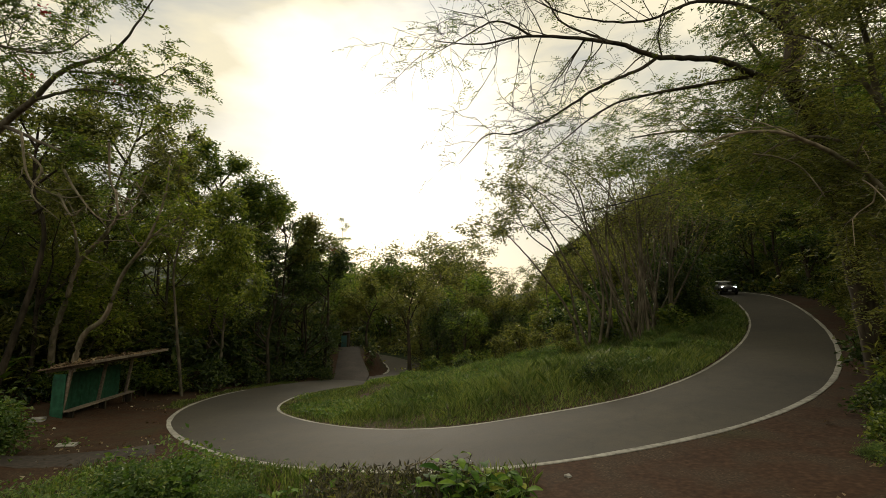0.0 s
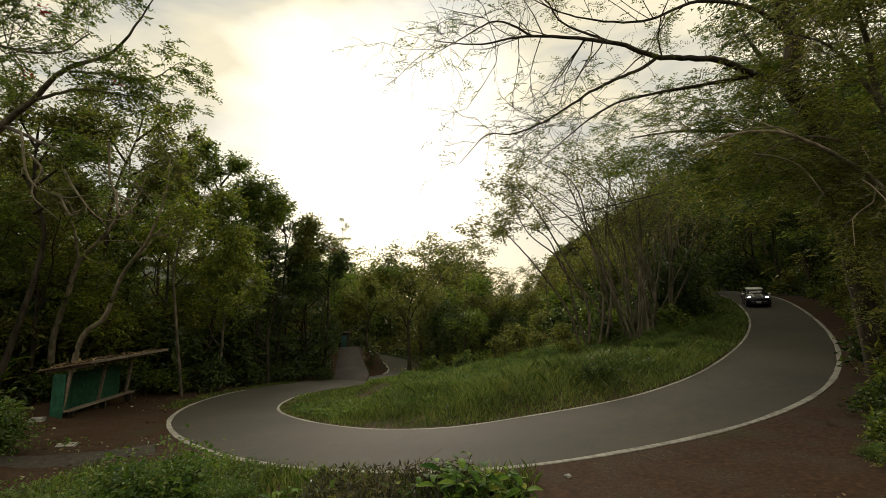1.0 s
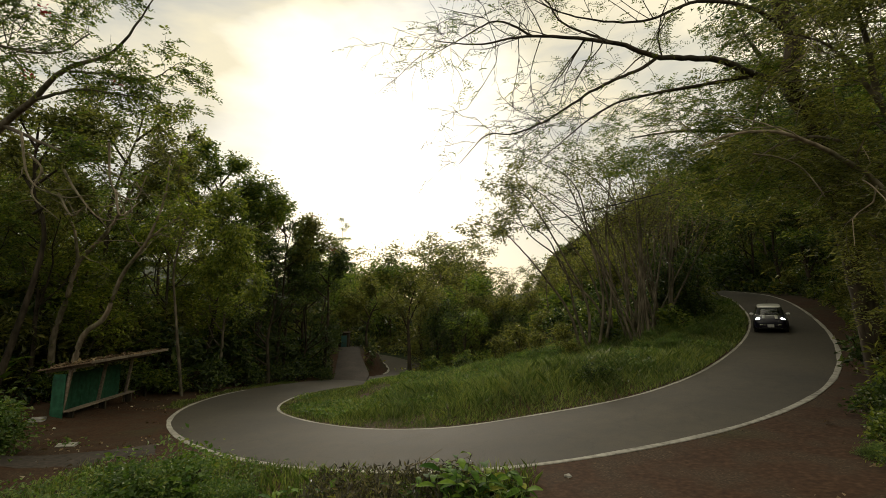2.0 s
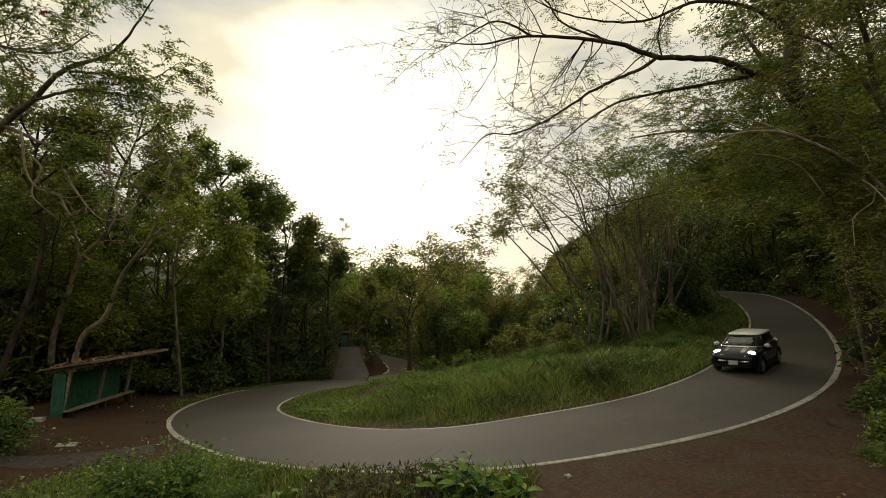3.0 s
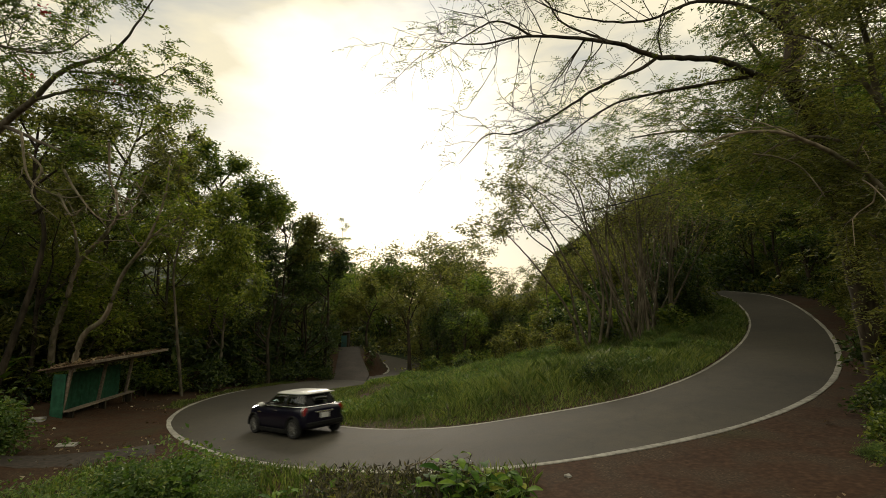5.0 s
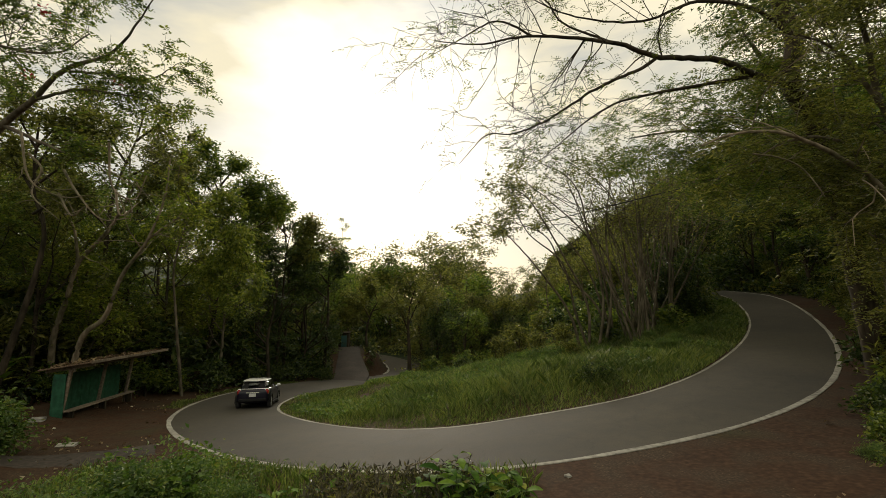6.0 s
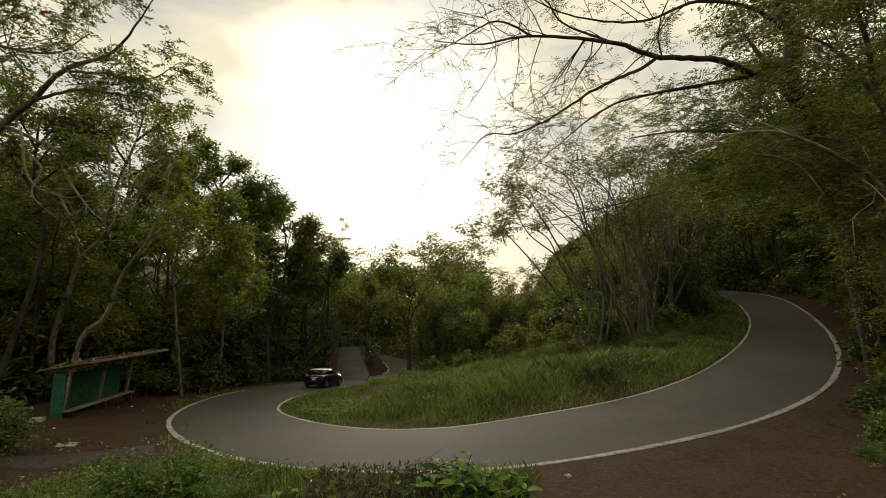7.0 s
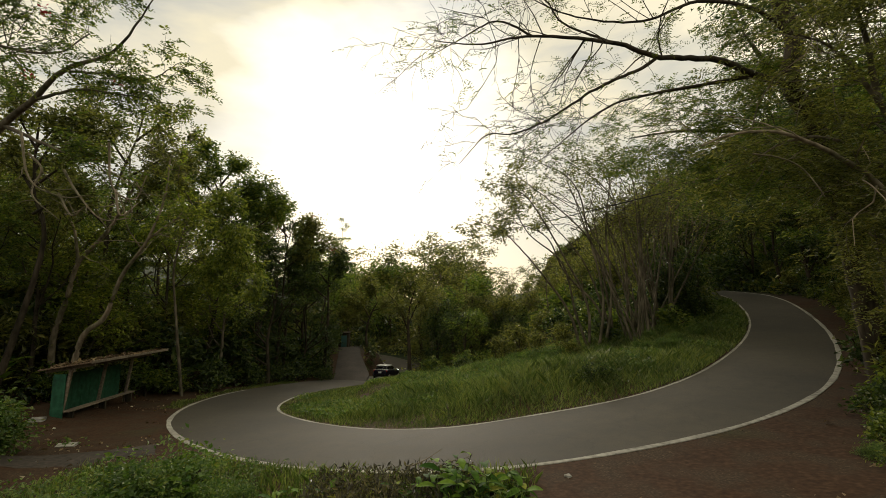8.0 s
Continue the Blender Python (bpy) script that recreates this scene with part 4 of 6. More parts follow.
limb_tree("thin_tree",
          [[(-16.7, 31, -4.9), (-17.2, 30.3, 0.6), (-17.3, 30, 2.8), (-16.7, 29.5, 4.9), (-15.7, 29, 6.6)],
           [(-16.7, 29.5, 4.9), (-14.7, 28.5, 6), (-13, 28, 5.7), (-11.9, 27.5, 4.6)],
           [(-16.7, 29.5, 4.2), (-14.1, 28.5, 4.6), (-12.2, 28, 3.5), (-11.1, 27.5, 1.7)],
           [(-15.7, 29, 6.6), (-14.1, 28.5, 7.2), (-12.8, 28, 6.6)],
           [(-15.7, 29, 6.6), (-16.4, 28.5, 8), (-16.9, 28, 8.6)],
           [(-17.2, 30, 3.1), (-18, 29.5, 4.7), (-18.4, 29, 5.2)],
           [(-16.9, 29.7, 3.9), (-14.7, 28.5, 3), (-13, 28, 1.9)]],
          [(0.11, 0.04), (0.045, 0.012), (0.045, 0.012), (0.04, 0.012), (0.04, 0.012), (0.04, 0.012), (0.04, 0.012)],
          dict(SINGLE, per=3.5, sub=13, twigs=5, leaves=22, leaf=0.24, twig=0.8, spread=0.4, puff=0.12, hang=0.12, droop=0.5, aspect=0.42, **{"from": 0.3}), M_BARK, M_LEAF_YELLOW, "thin pale-stemmed tree with hanging yellow-green leaves", 77, 1)

# trees that make the skyline above the shelter
HILL = dict(woody=False, per=5.0, sub=15, twigs=4, leaves=30, twig=0.7, leaf=0.27, puff=0.24, layer=0.6, spread=0.5, lift=0.02, hang=0.0, flat=0.5, aspect=0.45, **{"from": 0.3})
limb_tree("hillside_tree",
          [[(-21.2, 29.5, -4.4), (-21.1, 29, 4.8), (-20.8, 29, 8.1), (-19.5, 28.5, 10.9), (-18.6, 28, 13.7)],
           [(-19.5, 28.5, 10.9), (-17.9, 28, 11.8), (-16.8, 27.5, 12.7)],
           [(-20.5, 29, 8.5), (-17.6, 28.5, 9.8), (-15.8, 28, 10.6)],
           [(-20.3, 29, 9.6), (-21.4, 28, 11.8), (-21.9, 27, 13.6)],
           [(-20.8, 29, 8.1), (-18.2, 28, 7.8), (-15.9, 27.5, 8.4)],
           [(-21.1, 29, 5.5), (-23.9, 28.5, 8), (-25.4, 28, 9.6)]],
          [(0.2, 0.04), (0.08, 0.02), (0.08, 0.02), (0.08, 0.02), (0.08, 0.02), (0.08, 0.02)], dict(HILL, sub=11), M_BARK_DARK, M_LEAF_OLIVE, "tall olive tree with spreading limbs on the hillside", 171, 1)
limb_tree("hillside_tree",
          [[(-18.2, 36.5, -4.8), (-17, 36, 4.2), (-17.2, 36, 7.3), (-17.6, 36, 10.5), (-17.7, 35.5, 11.8)],
           [(-17.2, 36, 7.3), (-14.9, 35.5, 8.8), (-13.2, 35, 9.1)],
           [(-17.3, 36, 8.7), (-19.2, 35.5, 10.8), (-19.9, 35, 12)],
           [(-17.1, 36, 6), (-14.5, 35.5, 6.6), (-12.7, 35.5, 8.1)],
           [(-17.2, 36, 6.9), (-18.7, 35, 8), (-20.1, 35, 8.9)],
           [(-17.6, 36, 10.1), (-16.4, 35.5, 11.3), (-15.7, 35, 11.5)],
           [(-17.2, 36, 7.8), (-15.6, 35.5, 9.5), (-14.5, 35, 10)],
           [(-17.5, 36, 9.2), (-18.3, 35.5, 11.3), (-18.5, 35, 12.5)]],
          [(0.18, 0.04), (0.08, 0.02), (0.08, 0.02), (0.08, 0.02), (0.08, 0.02), (0.08, 0.02), (0.08, 0.02), (0.08, 0.02)], dict(HILL, per=3.6, spread=0.65), M_BARK_DARK, M_LEAF, "green tree with a rounded crown on the hillside", 172, 1)
limb_tree("hillside_tree",
          [[(-14.9, 42.5, -5.6), (-14.3, 42, 1.9), (-14.2, 42, 5.4), (-13.8, 42, 7.5), (-13.2, 41.5, 8.5)],
           [(-14.2, 42, 5.4), (-12.4, 41.5, 7.4), (-11.7, 41.5, 8.5)],
           [(-14.1, 42, 7), (-15.5, 41.5, 8.7), (-15.9, 41, 9.4)],
           [(-14.4, 42, 3.9), (-11.8, 41.5, 5.9), (-10.5, 41, 6.3)],
           [(-14.5, 42, 4.4), (-16.4, 41.5, 6.4), (-17.3, 41, 7.3)],
           [(-14.2, 42, 6.5), (-14.5, 41.5, 8.7), (-14.5, 41, 9.9)]],
          [(0.16, 0.03), (0.08, 0.02), (0.08, 0.02), (0.08, 0.02), (0.08, 0.02), (0.08, 0.02)], dict(HILL, per=4.2), M_BARK_DARK, M_LEAF_OLIVE, "olive tree with sparse red blossom on the hillside", 173, 1, 5)
limb_tree("hillside_tree",
          [[(-11.9, 48, -6), (-11.4, 47, -0.1), (-11.5, 47, 2.7), (-11.4, 47, 4.9), (-11.2, 46.5, 6)],
           [(-11.5, 47, 2.7), (-10.3, 46.5, 4.3), (-9.8, 46, 4.8)],
           [(-11.6, 47, 3.2), (-13.2, 46.5, 5.2), (-13.7, 46, 6)],
           [(-11.5, 47, 1.5), (-13.5, 46, 3.2), (-15, 46, 4.3)],
           [(-11.4, 47, 4.4), (-10.5, 46.5, 5.5), (-10.2, 46, 5.8)]],
          [(0.2, 0.04), (0.08, 0.02), (0.08, 0.02), (0.08, 0.02), (0.08, 0.02)], dict(HILL, per=4.0), M_BARK_DARK, M_LEAF_DARK, "dense dark green tree beside the drive", 174, 1)

CREEPER = dict({**HILL, "from": 0.1}, per=3.0, sub=12, twigs=4, leaves=26, twig=1.3, hang=0.35, lift=-0.1, spread=0.22, leaf=0.24, droop=0.6)
limb_tree("hillside_tree",
          [[(-21.6, 23, -3.9), (-19.7, 22.8, 3.2), (-20.2, 22.5, 6), (-19.9, 22, 8.1), (-19.4, 21.5, 9.7)],
           [(-19.9, 22, 8.1), (-18.4, 21.5, 9.2), (-17.2, 21, 9.4)],
           [(-20.2, 22.5, 6.3), (-18.3, 22, 7.3), (-16.8, 21.5, 7.7)],
           [(-20.2, 22.5, 6), (-21.2, 22, 7.9), (-21.9, 21.5, 9.1)],
           [(-19.8, 22, 7.9), (-20.6, 21.5, 9.7), (-20.6, 21, 10.6)],
           [(-20.1, 22.5, 4.9), (-18.3, 22, 5.6), (-16.9, 21.5, 5.6)],
           [(-20.1, 22.3, 7.1), (-18.9, 22, 8.4), (-16.4, 21.5, 8.7)]],
          [(0.18, 0.04), (0.07, 0.02), (0.07, 0.02), (0.07, 0.02), (0.07, 0.02), (0.07, 0.02), (0.07, 0.02)], dict(HILL, per=3.6, leaf=0.24, leaves=24), M_BARK_DARK, M_LEAF_OLIVE, "olive tree with a ragged crown behind the shelter", 176, 1)
limb_tree("roadside_tree",
          [[(-9.3, 59.5, -5.2), (-9.6, 59.5, -2.3), (-9.1, 59, -0.2), (-8.1, 58.5, 1.6)],
           [(-9.1, 59, -0.5), (-10.1, 58.5, 1.2), (-11.8, 58, 2.2)],
           [(-9.3, 59, -1.2), (-10.8, 58.5, -0.2), (-12.4, 58, 0.5)],
           [(-8.8, 59, 0.5), (-6.6, 58.5, 1.2), (-5.5, 58, 1.9)],
           [(-8.1, 58.5, 1.6), (-8.7, 58, 3.3), (-9.4, 58, 4.3)]],
          [(0.2, 0.06), (0.08, 0.02), (0.08, 0.02), (0.08, 0.02), (0.08, 0.02)], dict(HILL, per=4.0, leaf=0.3), M_BARK_DARK, M_LEAF_OLIVE, "leaning olive tree between the drive and the road", 175, 1)
# trunks hung with creepers in the valley
limb_tree("creeper_tree", [[(-0.7, 52, -7.2), (-0.6, 52, -3.8), (-0.9, 51.7, -1.4), (-0.5, 51.5, 0.8)], [(-0.7, 52, -1.7), (0.1, 51.5, 0.3), (0.7, 51, 1.4)]], [(0.22, 0.09), (0.08, 0.02)], CREEPER, M_BARK_DARK, M_LEAF_DARK, "dark trunk hung with creepers in the valley", 180)
limb_tree("creeper_tree", [[(0.9, 50, -7.2), (1.1, 50, -3.7), (0.8, 49.7, -1.3), (1.2, 49.5, -0.1)], [(0.9, 50, -1.6), (1.8, 49.5, -0.6), (2.3, 49, 0.4)]], [(0.22, 0.09), (0.08, 0.02)], CREEPER, M_BARK_DARK, M_LEAF_DARK, "dark trunk hung with creepers in the valley", 181)
limb_tree("creeper_tree", [[(3, 53, -7.2), (3.1, 53, -3.9), (2.8, 52.7, -1.4), (3.3, 52.5, 1.7)], [(3, 53, -1.7), (3.9, 52.5, 1.2), (4.5, 52, 2.3)]], [(0.22, 0.09), (0.08, 0.02)], CREEPER, M_BARK_DARK, M_LEAF_OLIVE, "dark trunk hung with creepers in the valley", 182)
limb_tree("creeper_tree", [[(5, 51, -7.2), (5.2, 51, -3.7), (4.9, 50.7, -1.3), (5.3, 50.5, -0.5)], [(5.1, 51, -1.6), (5.9, 50.5, -0.9), (6.5, 50, 0.1)]], [(0.22, 0.09), (0.08, 0.02)], CREEPER, M_BARK_DARK, M_LEAF_DARK, "dark trunk hung with creepers in the valley", 183)
limb_tree("creeper_tree", [[(7.1, 50, -7.2), (7.3, 50, -3.7), (7, 49.7, -1.3), (7.4, 49.5, -0.1)], [(7.2, 50, -1.6), (8, 49.5, -0.6), (8.5, 49, 0.4)]], [(0.22, 0.09), (0.08, 0.02)], CREEPER, M_BARK_DARK, M_LEAF_DARK, "dark trunk hung with creepers in the valley", 184)
limb_tree("creeper_tree", [[(-2.6, 56, -7.2), (-2.5, 56, -4.1), (-2.8, 55.7, -1.5), (-2.3, 55.5, 1.8)], [(-2.6, 56, -1.8), (-1.7, 55.5, 1.3), (-1, 55, 2.5)]], [(0.22, 0.09), (0.08, 0.02)], CREEPER, M_BARK_DARK, M_LEAF_OLIVE, "dark trunk hung with creepers in the valley", 185)
limb_tree("creeper_tree", [[(14.8, 33, -1.5), (15, 33, -0.1), (14.9, 32.8, 2.1), (15.2, 32.6, 4)]], [(0.16, 0.06)], CREEPER, M_BARK_DARK, M_LEAF_DARK, "dark stem hung with creepers inside the bend", 190)
limb_tree("creeper_tree", [[(16.1, 33.5, -1.5), (16.2, 33.5, -0.1), (16.1, 33.3, 2.1), (16.5, 33.1, 4.7)]], [(0.16, 0.06)], CREEPER, M_BARK_DARK, M_LEAF_DARK, "dark stem hung with creepers inside the bend", 191)
limb_tree("creeper_tree", [[(17.3, 34, -1.5), (17.5, 34, -0.1), (17.4, 33.8, 2.1), (17.7, 33.6, 4.6)]], [(0.16, 0.06)], CREEPER, M_BARK_DARK, M_LEAF_DARK, "dark stem hung with creepers inside the bend", 192)
limb_tree("creeper_tree", [[(18.9, 35, -1.5), (19.1, 35, -0.1), (18.9, 34.8, 2.2), (19.3, 34.6, 4.3)]], [(0.16, 0.06)], CREEPER, M_BARK_DARK, M_LEAF_DARK, "dark stem hung with creepers inside the bend", 193)

# ---------------------------------------------------------------- bushes, grass and litter
BUSH = dict(woody=False, boughs=False, limbs=2, sub=4, twigs=2, leaves=6, layer=0.7, twig=0.4, bare=0.15, width=0.45, stem=0.75, wiggle=0.12, angle=55, flat=0.3, puff=0.17)
bush_kinds = [tree_meshes(81, 2.4, 0.035, dict(BUSH, leaf=0.29), M_BARK_DARK, M_LEAF_DARK, fan(91, 5, 0.6, 0.5)),
              tree_meshes(82, 2.0, 0.03, dict(BUSH, leaf=0.3), M_BARK_DARK, M_LEAF, fan(92, 5, 0.7, 0.6)),
              tree_meshes(83, 2.8, 0.035, dict(BUSH, leaf=0.3, aspect=0.32, leaves=7), M_BARK_DARK, M_LEAF_OLIVE, fan(93, 5, 0.5, 0.5)),
              tree_meshes(84, 1.3, 0.02, dict(BUSH, leaf=0.088, twig=0.42, aspect=0.5, leaves=44, puff=0.14), M_BARK_DARK, M_SHRUB, fan(94, 5, 0.6, 0.4))]
BUSH_LABEL = ("dark green leafy bush", "mid-green rounded bush", "olive bush with long narrow leaves", "low bright green leafy bush")


def bush(k, x, y, s=1.0, where="at the forest edge"):
    plant_tree("bush", bush_kinds[k], x, y, BUSH_LABEL[k] + " " + where, "bush", "bushes", rng.uniform(0, 6.28), s)


rng = np.random.RandomState(17)
# along the foot of both hillsides, and up the slope behind the shelter
for x, y, sc in ((-22.5, 22, 1.2), (-23.5, 24.5, 1.5), (-21.8, 26.5, 1.2), (-24.5, 28, 1.6), (-22.8, 30.5, 1.5), (-26, 25.5, 1.7), (-25.5, 33, 1.7), (-28, 29, 1.8), (-21, 32.5, 1.5), (-22.5, 36, 1.7), (-19.8, 36.5, 1.5),
                 (-23, 20, 1.3), (-25.5, 21.5, 1.6), (-28, 23.5, 1.8), (-20.5, 19, 1.0), (-30, 26, 1.9), (-27, 37, 1.9), (-22, 40, 1.8), (-18.5, 40, 1.6), (-18.2, 46, 1.6), (-17.5, 50, 1.6), (-20.5, 45, 1.8), (-17, 54, 1.6), (-31, 32, 2.0), (-28, 27, 2.6), (-30.5, 30, 2.8), (-26.5, 22.5, 2.4), (-32, 24.5, 2.8), (-24, 31, 2.2), (-27, 34, 2.6)):
    bush(rng.randint(3), x, y, sc, "on the hillside")
for y in np.arange(27, 58, 1.7):
    xl = np.interp(y, [27, 33, 40, 47, 60], [-20.5, -16.3, -14.4, -12.9, -14.0])
    # past y 34 dark leaves only, their colour standing in for canopy shade
    bush(0 if y > 34 else rng.randint(3), xl - rng.uniform(0.2, 1.0), y + rng.uniform(-0.5, 0.5), rng.uniform(0.8, 1.25))
    bush(0 if y > 34 else rng.randint(3), xl - rng.uniform(2.0, 4.5), y + rng.uniform(-0.8, 0.8), rng.uniform(1.2, 1.9))
for y in np.arange(10, 62, 1.7):
    xr = np.interp(y, [9, 20, 29, 36, 43, 52, 66], [11.4, 18.8, 25.3, 29.9, 33.6, 36.6, 39])
    bush(rng.randint(3), xr + rng.uniform(0.1, 0.9), y + rng.uniform(-0.5, 0.5), rng.uniform(0.55, 1.0), "on the road bank")
    bush(rng.randint(3), xr + rng.uniform(1.8, 4.0), y + rng.uniform(-0.8, 0.8), rng.uniform(0.9, 1.5), "on the road bank")
for y in np.arange(11, 28, 1.8):      # up the near bank
    xr = np.interp(y, [9, 20, 29], [11.4, 18.8, 25.3])
    bush(rng.randint(3), xr + rng.uniform(4, 7), y + rng.uniform(-0.8, 0.8), rng.uniform(1.2, 1.7), "on the road bank")
# between the grass and the slender trees, and into the valley
for x, y, s in ((-0.6, 36, 0.4), (1.5, 34, 0.6), (4, 32.5, 0.8), (6, 31, 0.7), (7.5, 29.5, 0.8), (10, 31, 1.0), (12, 32.5, 1.1), (14.6, 30.5, 1.0), (15.5, 34, 1.2), (17, 33.3, 1.0),
                (18.8, 37, 1.3), (20.5, 38.5, 1.3), (18.0, 40, 1.4), (21.8, 42.5, 1.4), (23.6, 45.6, 1.3), (2, 40, 1.1), (6, 38, 1.2), (9, 37, 1.3), (12, 38, 1.4), (-1, 44, 1.0), (4, 44, 1.2), (9, 43, 1.3), (14, 43, 1.4),
                (0.5, 52, 0.8), (1.5, 55, 1.1), (-0.6, 60, 1.2), (1.0, 49, 0.7), (-14.8, 67, 1.2), (-14.5, 58.5, 1.1), (-17.5, 70, 1.3), (-8.6, 80.5, 1.3), (-4, 76, 1.3), (-1, 66, 1.2), (-3, 81, 1.4), (-9.6, 77.5, 1.1), (-15.2, 62, 1.3), (-14.3, 53, 1.0), (26, 51, 1.3), (28, 57, 1.4)):
    bush(rng.randint(3), x, y, s, "among the trees")
for x, y, sc in ((-11.9, 47.2, 0.8), (-12.4, 49.0, 0.95), (-12.6, 51.2, 0.9), (-13.2, 53.2, 1.1), (-13.4, 55.6, 1.0), (-14.0, 58.0, 1.1), (-14.4, 60.5, 1.0), (-15.0, 63.5, 1.1), (-16.2, 67.0, 1.2), (-8.7, 53.6, 0.3), (-8.5, 55.0, 0.35), (-8.4, 56.4, 0.4), (-8.9, 57.8, 0.4), (-11.3, 46.0, 0.6), (-11.6, 45.0, 0.5), (-9.0, 59.4, 0.5), (-9.4, 61.6, 0.6), (-10.2, 64.4, 0.7), (-11.6, 68.0, 0.8)):
    bush(0, x, y, sc, "beside the drive")
for x, y, sc in ((-22, 60, 2.4), (-19, 64, 2.4), (-20, 71, 2.6), (-17.5, 81, 2.6), (-11.5, 81, 2.6), (-6.5, 86, 3.0), (-1, 82, 3.0), (3, 78, 2.8), (2.5, 70, 2.6), (6, 66, 2.5), (10, 70, 2.7), (9, 55, 1.9), (13, 60, 2.3), (17, 66, 2.6),
                 (22, 72, 2.8), (15, 76, 2.8), (8, 84, 3.2), (-14, 88, 3.0), (-20, 90, 3.2), (18, 54, 1.9), (22, 62, 2.3), (23, 52, 1.9), (5, 56, 1.9), (14, 49, 1.7), (-26, 70, 2.6), (-24, 76, 2.8), (2, 62, 2.0), (-1, 90, 3.2),
                 (38, 60, 2.3), (40.5, 66, 2.4), (38, 73, 2.5), (33.5, 80, 2.6), (30, 68, 2.2), (31.5, 72, 2.2), (35, 86, 2.8), (41, 80, 2.8), (45, 72, 2.8), (44, 62, 2.6)):
    bush(rng.randint(3), x, y, sc, "under the forest trees")
for k, x, y, sc in ((1, 12.7, 13.5, 0.85), (2, 13.5, 14.7, 0.9), (1, 12.0, 12.2, 0.75), (0, 14.6, 16.2, 1.0), (1, 16.6, 17.4, 0.9), (1, 11.3, 10.8, 0.7), (3, 11.9, 11.4, 0.7), (1, 14.9, 15.2, 1.1), (2, 18.2, 18.9, 0.9), (1, 20.0, 20.6, 0.9), (1, 12.4, 10.6, 0.9), (2, 13.9, 13.3, 1.0), (1, 9.5, 10.5, 0.42), (3, 8.9, 9.4, 0.4), (1, 10.1, 11.3, 0.48), (0, 10.8, 12.3, 0.52), (1, 8.6, 8.4, 0.42), (1, 11.5, 13.3, 0.5), (3, 9.6, 9.6, 0.5)):
    bush(k, x + 0.45, y - 0.1, sc, "below the bank")
for x, y, sc in ((15.8, 33.8, 1.2), (15.2, 35.6, 1.3)):
    bush(0, x, y, sc, "among the slender trees")
for k, x, y, sc in ((0, 5.6, 18.4, 0.42), (0, 6.3, 18.7, 0.36), (3, 5.2, 25.2, 0.75), (3, 4.2, 26, 0.65), (3, 11.6, 24.8, 0.7), (3, 10.6, 25.6, 0.6), (3, 15.2, 28.8, 0.6), (3, 2.2, 27.5, 0.6), (3, 0.2, 29.5, 0.6), (2, 7.2, 26.6, 0.5), (3, -2.6, 33, 0.55), (3, 13.2, 27.0, 0.55)):
    bush(k, x, y, sc, "in the grass")
for x, y, sc in ((-1.4, 34.0, 0.55), (0.2, 33.0, 0.6), (1.3, 31.6, 0.5), (3.2, 31.2, 0.65), (4.5, 30.2, 0.6), (5.6, 29.2, 0.75), (6.6, 28.4, 0.8), (7.6, 28.6, 0.7), (9.2, 27.6, 0.6), (12.4, 28.6, 0.6), (14.3, 29.8, 0.65)):
    bush(3, x, y, sc, "along the crest of the grass bank")
# beside the camera
for k, x, y, s in ((3, -5.6, 9.6, 1.3), (3, -6.5, 9.9, 0.85), (3, -4.8, 9.5, 0.8), (3, -12.9, 12.7, 1.5), (3, -13.6, 13.9, 1.7), (1, -13.9, 14.8, 0.9), (3, -3.9, 9.3, 0.6), (3, -7.6, 9.2, 0.5), (3, 7.6, 8.0, 0.3), (1, 8.3, 8.9, 0.32), (3, 8.7, 9.8, 0.34), (1, 9.6, 10.6, 0.4)):
    bush(k, x, y, s, "on the near verge")


def side_of(x, y):
    """Distance to the road's edge, positive on the outer side and negative inside the bend."""
    d2 = (x[:, None] - ROAD[None, :, 0]) ** 2 + (y[:, None] - ROAD[None, :, 1]) ** 2
    j = d2.argmin(1)
    t = np.gradient(ROAD[:, :2], axis=0)[j]
    c = t[:, 0] * (y - ROAD[j, 1]) - t[:, 1] * (x - ROAD[j, 0])
    d = np.maximum(np.sqrt(d2.min(1)) - np.where(c > 0, HALF[j], HALF_IN[j]), 0)
    return np.where(c > 0, d, -d)


def blades(r, x, y, height, width, lean=0.35):
    z = land(x, y)[0]
    n = len(x)
    a = r.uniform(0, 6.28, n)
    h = height * r.uniform(0.5, 1.25, n)
    s = np.stack([np.cos(a), np.sin(a), 0 * a], 1) * (width * r.uniform(0.7, 1.3, n))[:, None]
    b = r.uniform(0, 6.28, n)
    bend = np.stack([np.cos(b), np.sin(b), 0 * b], 1) * (h * lean * r.uniform(0.2, 1.6, n))[:, None]
    p = np.stack([x, y, z - 0.02], 1)
    up = np.stack([0 * h, 0 * h, h], 1)
    v = np.stack([p - s, p + s, p + s * 0.75 + bend * 0.3 + up * 0.55, p + bend + up * 0.96, p - s * 0.75 + bend * 0.3 + up * 0.55], 1)
    return v.reshape(-1, 3), np.arange(5 * n).reshape(-1, 5)


def scatter(r, n, x0, x1, y0, y1, keep):
    x, y = r.uniform(x0, x1, n), r.uniform(y0, y1, n)
    k = np.concatenate([keep(x[i:i + 5000], y[i:i + 5000]) for i in range(0, n, 5000)])
    return x[k], y[k]


